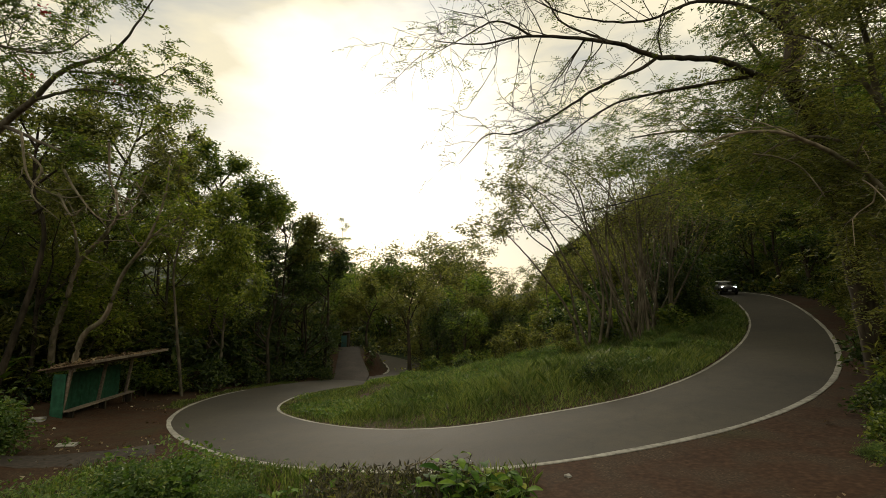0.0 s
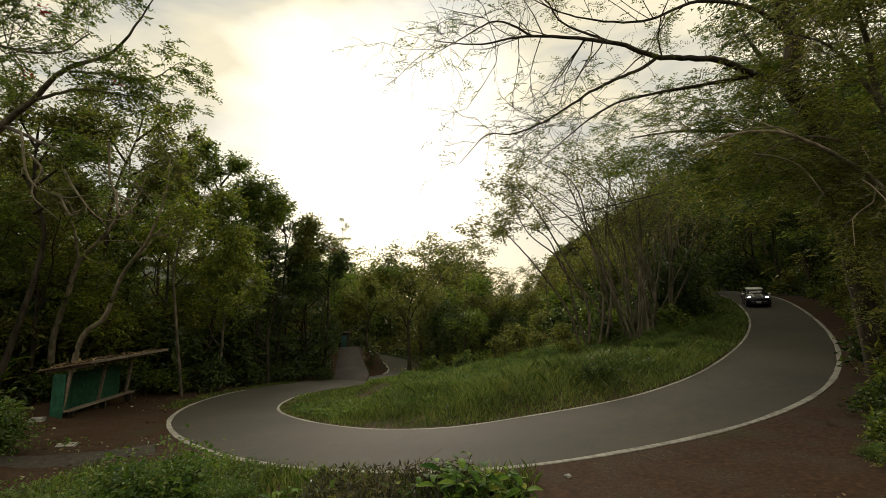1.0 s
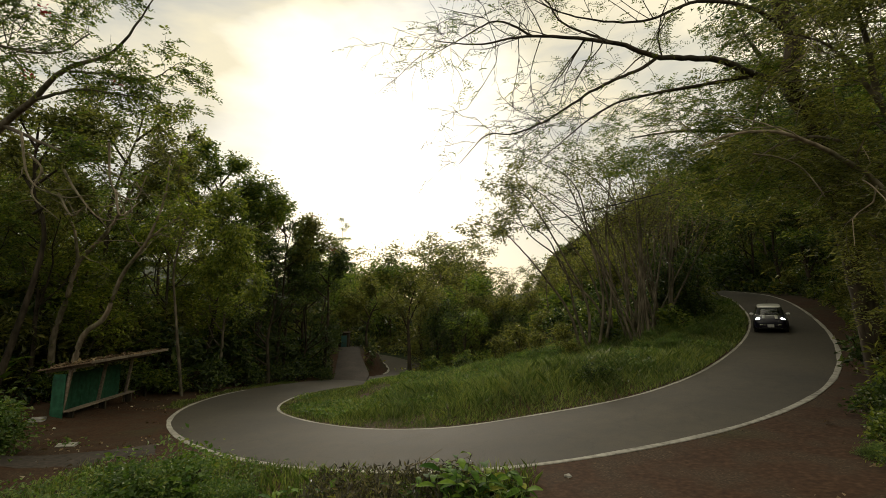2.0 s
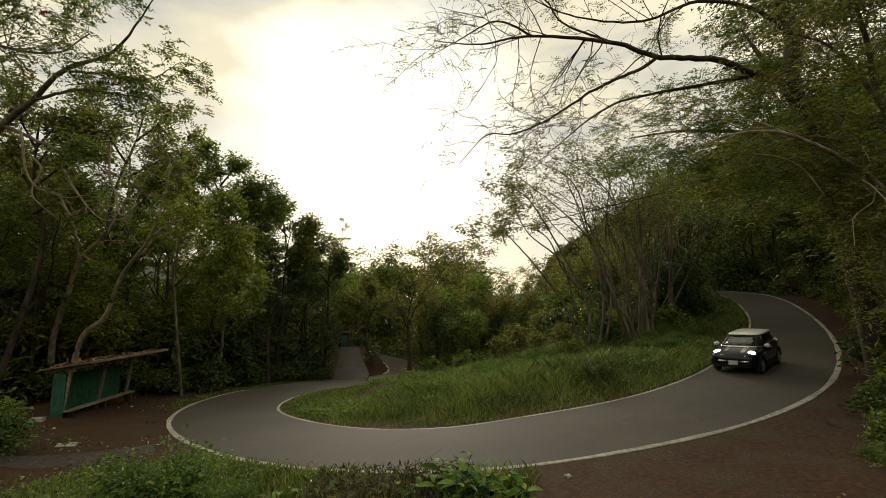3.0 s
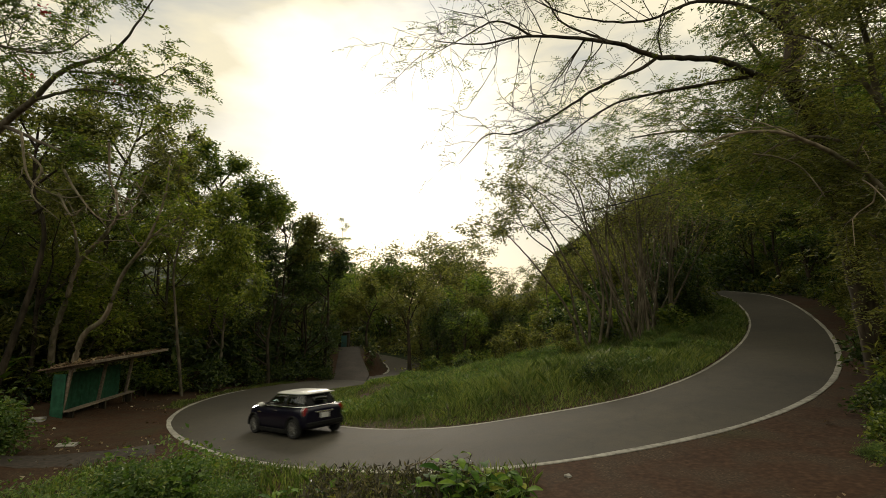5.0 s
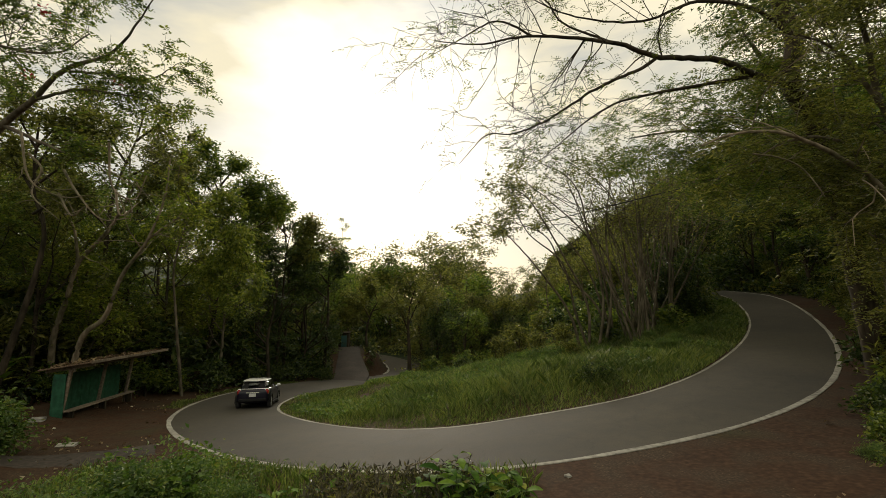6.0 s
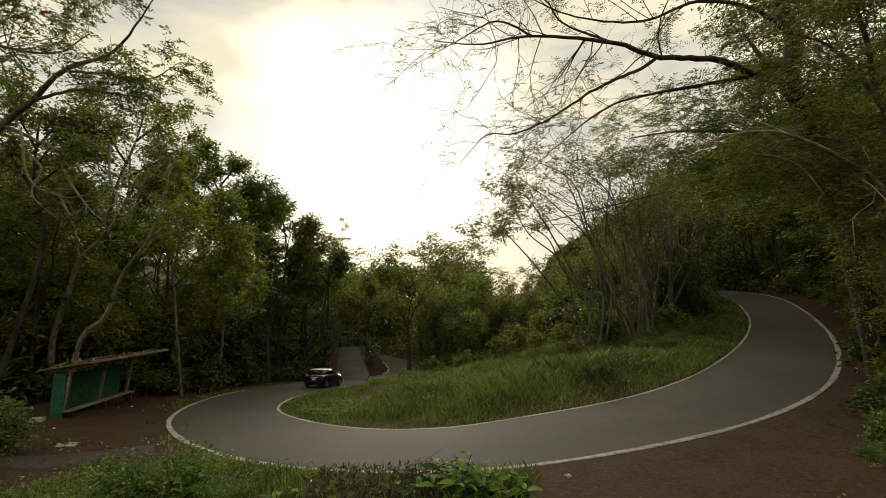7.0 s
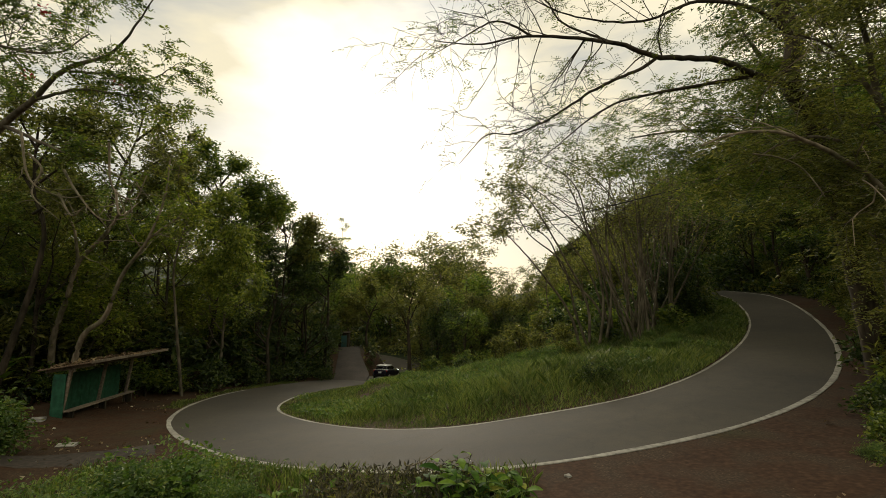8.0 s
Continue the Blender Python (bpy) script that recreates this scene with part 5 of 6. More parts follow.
def make_grass():
    r = np.random.RandomState(3)

    def inner(x, y):
        s = side_of(x, y)
        tuft = wave(x * 9, y * 9, 21)
        return (s < np.minimum(-0.04, -0.05 + 0.04 * tuft)) & (s > -11 + 1.2 * tuft) & (y < 46)
    x, y = scatter(r, 290000, -10, 27, 14, 46, inner)
    keep = r.uniform(0, 1, len(x)) < np.clip(1.25 - (y - 14) / 34, 0.3, 1)
    x, y = x[keep], y[keep]
    s = -side_of(x, y) if len(x) < 4000 else np.concatenate([-side_of(x[i:i + 5000], y[i:i + 5000]) for i in range(0, len(x), 5000)])
    h = (0.2 + 0.26 * smooth01(s, 0.1, 2.2)) * np.clip(1 + 0.7 * wave(x * 6, y * 6, 33) / 2, 0.3, 2.1)
    h = h * (0.45 + 0.55 * smooth01(x - 0.25 * (y - 16), -9, 2))
    v, f = blades(r, x, y, np.clip(h, 0.08, 0.8), 0.005 + 0.00032 * y, 0.7)
    tagged(new("grass_bank", mesh_of("grass_bank", v, f, M_GRASS)), "long uncut green grass inside the bend", "grass", kind="stuff")

    def verge(x, y):
        s = side_of(x, y)
        t = wave(x * 8, y * 8, 9)
        near = (s > 0.1) & (x < 2.4 + 0.5 * t) & (y < 13) & (x > -9.5) & (y > 6.0)
        roadside = (s > 0.12) & (s < 0.9 + 0.5 * t) & (x < -9) & (y > 25) & (y < 44) & (t > 0.2)
        return near | roadside
    x, y = scatter(r, 120000, -18, 4, 6, 48, verge)
    v, f = blades(r, x, y, np.where(y < 13, 0.3, 0.15) * (1 + 0.3 * wave(x * 7, y * 7, 12) / 2), np.where(y < 13, 0.011, 0.016), 0.5)
    tagged(new("grass_verge", mesh_of("grass_verge", v, f, M_GRASS)), "rough grass and weeds on the verge", "grass", kind="stuff")


def make_undergrowth():
    r = np.random.RandomState(4)
    for name, box_, n, size, mat, lab in (("undergrowth_hill", (-45, -13, 18, 75), 26000, 0.4, M_LEAF_DARK, "dark leafy undergrowth covering the hillside"),
                                          ("undergrowth_bank", (11, 30, 8, 34), 42000, 0.16, M_LEAF, "leafy creepers and weeds covering the road bank"),
                                          ("undergrowth_slope", (20, 75, 30, 120), 36000, 0.5, M_LEAF_DARK, "dark leafy undergrowth on the far slope"),
                                          ("undergrowth_valley", (-40, 40, 46, 125), 26000, 0.5, M_LEAF_OLIVE, "leafy undergrowth on the valley floor"),
                                          ("undergrowth_ridge", (14, 75, 84, 112), 60000, 0.8, M_SCRUB, "dry olive scrub covering the far ridge"),
                                          ("weeds_inside_bend", (-9, 25, 14, 46), 100000, 0.15, M_SHRUB, "broad-leaved weeds among the grass")):
        def keep(x, y):
            s = side_of(x, y)
            d = np.sqrt(((x[:, None] - DRIVE[None, :, 0]) ** 2 + (y[:, None] - DRIVE[None, :, 1]) ** 2).min(1))
            t = wave(x * 3, y * 3, 15)
            if name == "weeds_inside_bend":
                return (s < -0.4) & (s > -15) & (wave(x * 7, y * 7, 41) + t > 0.0)
            xl = np.interp(y, [10, 20, 28, 33, 40, 47, 60, 100], [-23, -20, -20, -16.6, -15, -13, -15, -29])
            xr = np.interp(y, [9, 20, 29, 36, 43, 52, 66], [11.2, 18.4, 25.0, 29.6, 33.3, 36.3, 39])
            hill = (x < xl) | (x > xr + 0.2 * t) | (y > 45)
            return (np.abs(s) > 0.7) & (d > 1.75) & (hill | (d < 5) & (y > 46))
        x, y = scatter(r, n, *box_, keep)
        z = land(x, y)[0]
        p = np.stack([x, y, z + r.uniform(0.02, 1, len(x)) ** (0.6 if name == "weeds_inside_bend" else 1.5) * (0.42 * (0.5 + 0.5 * smooth01(x - 0.25 * (y - 16), -9, 2)) if name == "weeds_inside_bend" else 0.55 if size < 0.3 else 1.3)], 1)
        v, f = leaves(r, p, size, 0.55, 0.3, -0.1)
        tagged(new(name, mesh_of(name, v, f, mat)), lab, "undergrowth", kind="stuff")


def make_weeds():
    r = np.random.RandomState(14)

    def keep(x, y):
        s = side_of(x, y)
        return (s > 0.35) & (x < 1.9 + 0.5 * wave(x * 8, y * 8, 9)) & (wave(x * 10, y * 10, 61) > -0.2)
    x, y = scatter(r, 16000, -10, 2.6, 6.5, 13, keep)
    p = np.stack([x, y, land(x, y)[0] + r.uniform(0.05, 1, len(x)) * 0.3], 1)
    v, f = leaves(r, p, 0.1, 0.55, 0.4, 0.0)
    tagged(new("weeds_on_verge", mesh_of("weeds_on_verge", v, f, M_SHRUB)), "bright leafy weeds among the verge grass", "weeds", kind="stuff")
    x, y = scatter(r, 9000, -21, -10.5, 14, 36, lambda x, y: (side_of(x, y) > 0.3) & (wave(x * 6, y * 6, 71) + 0.7 * wave(x * 2, y * 2, 72) > 1.3))
    p = np.stack([x, y, land(x, y)[0] + r.uniform(0.02, 1, len(x)) * 0.16], 1)
    v, f = leaves(r, p, 0.13, 0.5, 0.3, 0.0)
    tagged(new("weeds_on_earth", mesh_of("weeds_on_earth", v, f, M_SHRUB)), "low weeds scattered over the bare earth", "weeds", kind="stuff")
    x, y = scatter(r, 3000, -2.6, 0.6, 8.6, 10.4, lambda x, y: (side_of(x, y) > 0.15))
    p = np.stack([x, y, land(x, y)[0] + r.uniform(0.1, 1, len(x)) * 0.42], 1)
    v, f = leaves(r, p, 0.13, 0.3, -0.2, -0.6)
    tagged(new("dark_ground_cover", mesh_of("dark_ground_cover", v, f, M_LEAF_PURPLE)), "dark purplish pointed leaves along the road edge", "ground cover", kind="stuff")


def make_litter():
    r = np.random.RandomState(6)

    def dirt(x, y):
        s = side_of(x, y)
        return (s > 0.1) & (wave(x * 8, y * 8, 51) + 0.8 * wave(x * 3, y * 3, 52) > -0.3) & ((x > 1.5) & (x < 17) & (y < 20) & (y > 6) | (x < -8) & (y < 34) & (x > -20))
    x, y = scatter(r, 8000, -20, 18, 6, 34, dirt)
    p = np.stack([x, y, land(x, y)[0] + 0.03], 1)
    v, f = leaves(r, p, 0.1 * r.uniform(0.5, 1.6, len(p)), 0.6, 0.75, -0.08)
    tagged(new("leaf_litter", mesh_of("leaf_litter", v, f, M_DEAD)), "fallen brown leaves scattered on bare earth", "leaf litter", kind="stuff")
    p = p[::14] + np.array([0.2, 0.1, 0.01])
    v, f = leaves(r, p, 0.12 * r.uniform(0.5, 1.6, len(p)), 0.6, 0.75, -0.08)
    tagged(new("pale_litter", mesh_of("pale_litter", v, f, M_LITTER)), "pale dry leaves scattered on bare earth", "leaf litter", kind="stuff")


make_grass()
make_undergrowth()
make_weeds()
make_litter()

# ---------------------------------------------------------------- bus shelter
M_GREEN = speckled("green_paint", [(0.25, (0.006, 0.042, 0.021)), (0.5, (0.012, 0.085, 0.042)), (0.78, (0.04, 0.15, 0.085))], 4, 0.6, 0.2)
M_WOOD = speckled("weathered_wood", [(0.25, (0.13, 0.1, 0.07)), (0.5, (0.24, 0.19, 0.14)), (0.78, (0.36, 0.3, 0.23))], 9, 0.85, 0.5)
M_ROOF = speckled("leaf_strewn_roof", [(0.3, (0.06, 0.04, 0.025)), (0.5, (0.13, 0.085, 0.055)), (0.75, (0.26, 0.18, 0.12))], 14, 0.95, 0.6)
M_CONCRETE = speckled("raw_concrete", [(0.25, (0.16, 0.155, 0.14)), (0.5, (0.28, 0.27, 0.25)), (0.75, (0.42, 0.41, 0.38))], 6, 0.9, 0.4)


def make_shelter():
    sx, sy = -17.15, 21.2
    e = new("bus_shelter")
    e.matrix_world = Matrix.Translation((sx, sy, stand(sx + 0.8, sy + 3) - 0.02)) @ Matrix.Rotation(radians(8), 4, "Z")
    # boards of the back wall, upright with open joints
    for i in range(8):
        part("back_board", box((0.05, 0.68, 1.75 + 0.02 * (i % 3)), (0, 0.37 + 0.69 * i, 1.13), 0.006), M_GREEN, e)
    part("side_wall", box((0.5, 0.06, 2.05), (0.28, 0.0, 1.08), 0.01), M_GREEN, e)
    part("bottom_rail", box((0.09, 5.55, 0.12), (0.07, 2.8, 0.3), 0.01), M_GREEN, e)
    for y in (0.12, 2.85, 5.45):
        lean = Matrix.Rotation(radians(7), 4, "Y")
        part("post", box((0.12, 0.14, 2.35), (0.5, y, 1.15), 0.015, lean), M_WOOD, e, "weathered wooden post")
        part("rafter", box((2.0, 0.09, 0.14), (0.6, y, 2.36), 0.01, Matrix.Rotation(radians(-9), 4, "Y")), M_WOOD, e)
    tilt = Matrix.Rotation(radians(-9), 4, "Y")
    roof = part("roof", box((2.15, 7.6, 0.06), (0.62, 3.45, 2.47), 0.01, tilt), M_ROOF, e, "flat roof strewn with dead leaves")
    part("fascia", box((0.05, 7.64, 0.12), (1.70, 3.45, 2.64), 0.008), M_WOOD, roof, "pale weathered edge board")
    r = np.random.RandomState(9)
    n = 1500
    lx, ly = r.uniform(-0.42, 1.64, n), r.uniform(-0.28, 7.2, n)
    p = np.stack([lx, ly, 2.505 + (lx - 0.62) * math.tan(radians(9)) + r.uniform(0, 0.07, n)], 1)
    v, f = leaves(r, p, 0.17, 0.6, 0.6)
    under("roof_leaves", mesh_of("roof_leaves", v, f, M_DEAD), roof, "dead leaves lying on the roof")
    part("bench_seat", box((0.36, 5.7, 0.06), (0.62, 2.85, 0.5), 0.012), M_WOOD, e, "long weathered plank seat")
    for y in (0.35, 2.9, 5.4):
        part("bench_leg", box((0.3, 0.14, 0.5), (0.62, y, 0.24), 0.02), M_BARK_DARK, e, "dark wooden bench leg")
    tagged(e, "green wooden roadside shelter with a bench and flat roof", "shelter")


make_shelter()


def make_hut():
    e = new("hut")
    hx, hy = -14.2, 68.5
    e.location = (hx, hy, stand(hx, hy) - 0.05)
    part("hut_wall", box((1.5, 1.4, 2.2), (0, 0, 1.1), 0.02), M_BARK_DARK, e)
    part("hut_door", box((0.8, 0.06, 1.8), (0.1, -0.73, 0.95), 0.01), plain("teal_paint", (0.05, 0.13, 0.12), 0.7), e, "pale teal door")
    part("hut_roof", box((1.8, 1.7, 0.08), (0, 0, 2.25), 0.02, Matrix.Rotation(radians(5), 4, "X")), M_BARK_DARK, e)
    tagged(e, "small hut with a pale teal door beside the drive", "hut")


make_hut()


def slab(name, x, y, size, turn, mat, label, cat):
    bm = box(size, (0, 0, size[2] / 2), 0.015)
    r = random.Random(4)
    for v in bm.verts:
        v.co += Vector((r.uniform(-0.03, 0.03), r.uniform(-0.03, 0.03), r.uniform(-0.004, 0.004)))
    ob = part(name, bm, mat)
    ob.matrix_world = Matrix.Translation((x, y, stand(x, y) - 0.01)) @ Matrix.Rotation(turn, 4, "Z") @ Matrix.Rotation(0.08, 4, "X")
    tagged(ob, label, cat)


slab("concrete_fragment", -12.2, 15.9, (0.55, 0.34, 0.06), 0.3, M_KERB, "broken pale concrete slab lying on the earth", "rubble")
slab("concrete_fragment", -11.3, 13.6, (0.2, 0.1, 0.03), 1.0, M_KERB, "small pale concrete chip on the earth", "rubble")
slab("stone", 2.55, 10.1, (0.12, 0.08, 0.05), 0.5, M_KERB, "small pale stone beside the road edge", "stone")
slab("stone", -16.9, 20.3, (0.5, 0.3, 0.14), 0.2, M_CONCRETE, "grey stone at the foot of the shelter", "stone")

# ---------------------------------------------------------------- overhead cable with creepers
def make_cable():
    a, b = np.array((-23.5, 87.1, 8.7)), np.array((22.8, 7.5, 7.0))
    t = np.linspace(0, 1, 60)[:, None]
    p = a + (b - a) * t
    p[:, 2] -= 4 * 0.89 * (t * (1 - t))[:, 0]
    e = new("overhead_cable")
    v, f = tubes([np.c_[p, np.full(60, 0.03)]], 6)
    under("cable", mesh_of("cable", v, f, plain("black_rubber", (0.02, 0.02, 0.02), 0.7), True), e)
    r = np.random.RandomState(2)
    k = r.randint(6, 40, 420)
    q = p[k] + r.normal(size=(420, 3)) * np.array([0.25, 0.35, 0.05]) - np.array([0, 0, 0.06])
    v, f = leaves(r, q, 0.16, 0.4, 0.0, 0.5)
    under("creeper", mesh_of("creeper", v, f, M_LEAF_DARK), e, "dry creeper hanging from the cable")
    tagged(e, "black overhead cable with bits of creeper", "cable")
    for x, y, z in ((a[0], a[1], a[2]), (b[0], b[1], b[2])):
        g = stand(x, y)
        v, f = tubes([np.array([[x, y, g - 0.5, 0.15], [x, y, (g + z) / 2, 0.13], [x, y, z + 0.5, 0.11]])], 12)
        tagged(new("utility_pole", mesh_of("utility_pole", v, f, M_WOOD, True)), "round wooden utility pole carrying the cable", "pole")


make_cable()

# ---------------------------------------------------------------- leafy plants at the camera's feet
def leaf_blade(length, width):
    """A broad leaf with a folded midrib, bent along its length."""
    n, v = 5, []
    for i in range(n + 1):
        t = i / n
        w = width * math.sin(math.pi * min(0.98, t * 0.93 + 0.05)) ** 0.8 / 2
        x, z = length * t, length * (0.25 * t - 0.42 * t * t)
        v += [(x, -w, z + w * 0.3), (x, 0, z), (x, w, z + w * 0.3)]
    f = []
    for i in range(n):
        k = i * 3
        f += [(k, k + 1, k + 4, k + 3), (k + 1, k + 2, k + 5, k + 4)]
    return v, f


def broad_material():
    m, N, L, b = material("broad_leaf_single", 0.7, 0, 0.15)
    r = ramp_node(N, [(0.0, (0.03, 0.08, 0.01)), (0.5, (0.085, 0.17, 0.018)), (0.85, (0.18, 0.28, 0.035)), (1.0, (0.32, 0.3, 0.05))])
    L(N("ShaderNodeObjectInfo").outputs["Random"], r.inputs[0])
    n = noise_node(N, L, 14, 3)
    r2 = ramp_node(N, [(0.3, (0.75, 0.75, 0.7)), (0.7, (1.15, 1.15, 1.1))])
    L(n.outputs[0], r2.inputs[0])
    c = mixed(N, L, 1.0, r.outputs[0], r2.outputs[0], "MULTIPLY")
    L(c, b.inputs["Base Color"])
    tr = N("ShaderNodeBsdfTranslucent")
    L(c, tr.inputs[0])
    mx = N("ShaderNodeMixShader")
    mx.inputs[0].default_value = 0.3
    L(b.outputs[0], mx.inputs[1])
    L(tr.outputs[0], mx.inputs[2])
    L(mx.outputs[0], m.node_tree.nodes["Material Output"].inputs[0])
    bumped(N, L, b, n.outputs[0], 0.2, 0.01)
    return m


M_BROAD = broad_material()
LEAF_MESH = [mesh_of("leaf", *leaf_blade(a, b), M_BROAD, True) for a, b in ((0.34, 0.13), (0.26, 0.12), (0.4, 0.17))]
M_STALK = plain("green_stalk", (0.07, 0.1, 0.03), 0.6)


def broad_plant(x, y, height, stems, seed, label):
    r = np.random.RandomState(seed)
    e = new("leafy_plant")
    e.location = (x, y, stand(x, y))
    for s in range(stems):
        a = r.uniform(0, 6.28)
        d = np.array([math.cos(a) * r.uniform(0.1, 0.5), math.sin(a) * r.uniform(0.1, 0.5), 1])
        ln = bough(r, (math.cos(a) * 0.12, math.sin(a) * 0.12, -0.05), d / np.linalg.norm(d), height * r.uniform(0.6, 1.1), 0.012, 0.005, 6, 0.08)
        v, f = tubes([ln], 5)
        st = under("stalk", mesh_of("stalk", v, f, M_STALK, True), e)
        for k in range(7):
            q = ln[min(5, 1 + int(k * 0.75)), :3]
            ob = new("leaf", LEAF_MESH[r.randint(3)])
            ob.parent = st
            ob.matrix_basis = Matrix.Translation(q) @ Matrix.Rotation(k * 2.4 + r.uniform(-0.4, 0.4), 4, "Z") @ Matrix.Rotation(r.uniform(-0.55, 0.3), 4, "Y") @ Matrix.Rotation(r.uniform(-0.4, 0.4), 4, "X")
            ob.scale = [r.uniform(0.7, 1.15)] * 3
    tagged(e, label, "plant", "leafy plants on the near verge")


for i, (x, y, h, s) in enumerate(((0.2, 8.9, 0.85, 7), (0.3, 9.2, 0.8, 6), (0.75, 9.0, 0.6, 4), (-0.15, 9.3, 0.55, 4), (1.1, 9.35, 0.5, 4), (0.5, 8.7, 0.5, 4), (-0.7, 9.2, 0.42, 3), (1.5, 9.2, 0.35, 3),
                                  (-3.2, 9.6, 0.35, 3), (-2.3, 9.4, 0.32, 3), (-5.9, 9.2, 0.9, 4), (-5.1, 9.2, 0.8, 4))):
    broad_plant(x, y, h, s, 300 + i, "broad-leaved green plant on the near verge")

BIG_LEAF = mesh_of("leaf", *leaf_blade(1.5, 0.42), M_BROAD, True)
for i, (x, y, sc) in enumerate(((-22.4, 24.2, 1.0), (-23.6, 26.0, 1.1), (-21.4, 23.0, 0.9), (-22.0, 28.4, 1.0))):
    r = np.random.RandomState(700 + i)
    e = new("large_leaved_plant")
    e.location = (x, y, stand(x, y))
    v, f = tubes([np.array([[0, 0, -0.2, 0.09], [0.03, 0, 0.8, 0.08], [0.05, 0.05, 1.7, 0.05]]) * np.array([1, 1, sc, 1])], 8)
    under("stalk", mesh_of("stalk", v, f, M_STALK, True), e)
    for k in range(9):
        ob = under("leaf", BIG_LEAF, e)
        ob.matrix_basis = Matrix.Translation((0.05, 0.05, (1.2 + 0.06 * k) * sc)) @ Matrix.Rotation(k * 2.4 + r.uniform(-0.3, 0.3), 4, "Z") @ Matrix.Rotation(r.uniform(-1.1, -0.2), 4, "Y")
        ob.scale = [sc * r.uniform(0.7, 1.1)] * 3
    tagged(e, "large-leaved green plant on the slope behind the shelter", "plant", "large-leaved plants")

# dry twig lying on the plants
v, f = tubes([bough(np.random.RandomState(8), (-0.75, 9.9, -3.0), (0.94, 0.1, 0.25), 0.8, 0.012, 0.005, 7, 0.12), bough(np.random.RandomState(9), (0.1, 9.7, -2.86), (0.9, 0.0, 0.35), 0.5, 0.01, 0.004, 6, 0.12)], 5)
tagged(new("dry_twig", mesh_of("dry_twig", v, f, M_BARK_PALE, True)), "pale dry twig sticking out of the verge plants", "twig")

# ---------------------------------------------------------------- the car
M_PAINT = plain("navy_paint", (0.004, 0.003, 0.013), 0.3, 0.0, 0, 0.3, 0.25)
M_WHITE = plain("white_paint", (0.78, 0.77, 0.73), 0.35, 0, 0, 0.5, 0.6)
M_GLASS = plain("dark_glass", (0.2, 0.23, 0.22), 0.02, 0, 0, 0.5)
M_GLASS.node_tree.nodes["Principled BSDF"].inputs["Transmission Weight"].default_value = 1.0
M_GLASS.node_tree.nodes["Principled BSDF"].inputs["IOR"].default_value = 1.75
M_CHROME = plain("chrome", (0.75, 0.75, 0.75), 0.15, 1.0)
M_TRIM = plain("black_plastic", (0.008, 0.008, 0.008), 0.6, 0, 0, 0.25)
M_TYRE = plain("tyre_rubber", (0.02, 0.02, 0.02), 0.85)
M_ALLOY = plain("alloy", (0.5, 0.5, 0.5), 0.3, 0.9)
M_LAMP = plain("headlamp_glass", (0.85, 0.87, 0.9), 0.15, 0, 16.0)
M_RED = plain("red_lens", (0.28, 0.01, 0.01), 0.2)
M_PLATE = plain("number_plate", (0.6, 0.6, 0.58), 0.5)

#         x      half   sill  shoulder
BODY = ((-1.78, 0.60, 0.42, 0.80), (-1.72, 0.74, 0.30, 0.90), (-1.5, 0.83, 0.22, 0.965), (-1.1, 0.85, 0.18, 0.965), (-0.5, 0.845, 0.17, 0.95), (0.1, 0.84, 0.17, 0.94), (0.6, 0.84, 0.17, 0.935),
        (0.95, 0.845, 0.17, 0.93), (1.25, 0.845, 0.18, 0.90), (1.5, 0.82, 0.2, 0.865), (1.7, 0.755, 0.24, 0.80), (1.82, 0.66, 0.28, 0.70), (1.88, 0.5, 0.34, 0.58))


def body_mesh():
    ring = ((0.0, 0.0, 0), (0.8, 0.0, 0), (0.97, 0.12, 0), (1.0, 0.45, 0), (0.985, 0.75, 0), (0.93, 0.93, 0), (0.8, 1.0, 0.0), (0.45, 1.0, 0.022), (0.0, 1.0, 0.03))
    bm = bmesh.new()
    rows = []
    for x, w, lo, hi in BODY:
        pts = [(x, s * w * a, lo + (hi - lo) * b + c) for s, seq in ((1, ring), (-1, ring[-2:0:-1])) for a, b, c in seq]
        rows.append([bm.verts.new(p) for p in pts])
    n = len(rows[0])
    for a, b in zip(rows, rows[1:]):
        for i in range(n):
            bm.faces.new((a[i], a[(i + 1) % n], b[(i + 1) % n], b[i]))
    bm.faces.new(rows[0][::-1])
    bm.faces.new(rows[-1])
    bmesh.ops.recalc_face_normals(bm, faces=bm.faces)
    return bm


def loft(levels, n=40, power=5.0, cap=True, a0=0.0, a1=2 * math.pi, grow=0.0, thick=0.0):
    """Rounded rectangles (z, x from, x to, half width) stacked to a shell, or a sector of it."""
    bm, rows, full = bmesh.new(), [], a1 - a0 > 6.2
    m = n if full else n + 1
    for z, x0, x1, w in levels:
        row = []
        for i in range(m):
            t = a0 + (a1 - a0) * i / n
            c, s = math.cos(t), math.sin(t)
            k = (abs(c) ** power + abs(s) ** power) ** (-1 / power)
            row.append(bm.verts.new(((x0 + x1) / 2 + c * k * ((x1 - x0) / 2 + grow), s * k * (w + grow), z)))
        rows.append(row)
    for a, b in zip(rows, rows[1:]):
        for i in range(m if full else m - 1):
            bm.faces.new((a[i], a[(i + 1) % m], b[(i + 1) % m], b[i]))
    if cap and full:
        bm.faces.new(rows[-1])
        bm.faces.new(rows[0][::-1])
    bmesh.ops.recalc_face_normals(bm, faces=bm.faces)
    if thick:
        bmesh.ops.solidify(bm, geom=bm.faces[:], thickness=thick)
    return bm


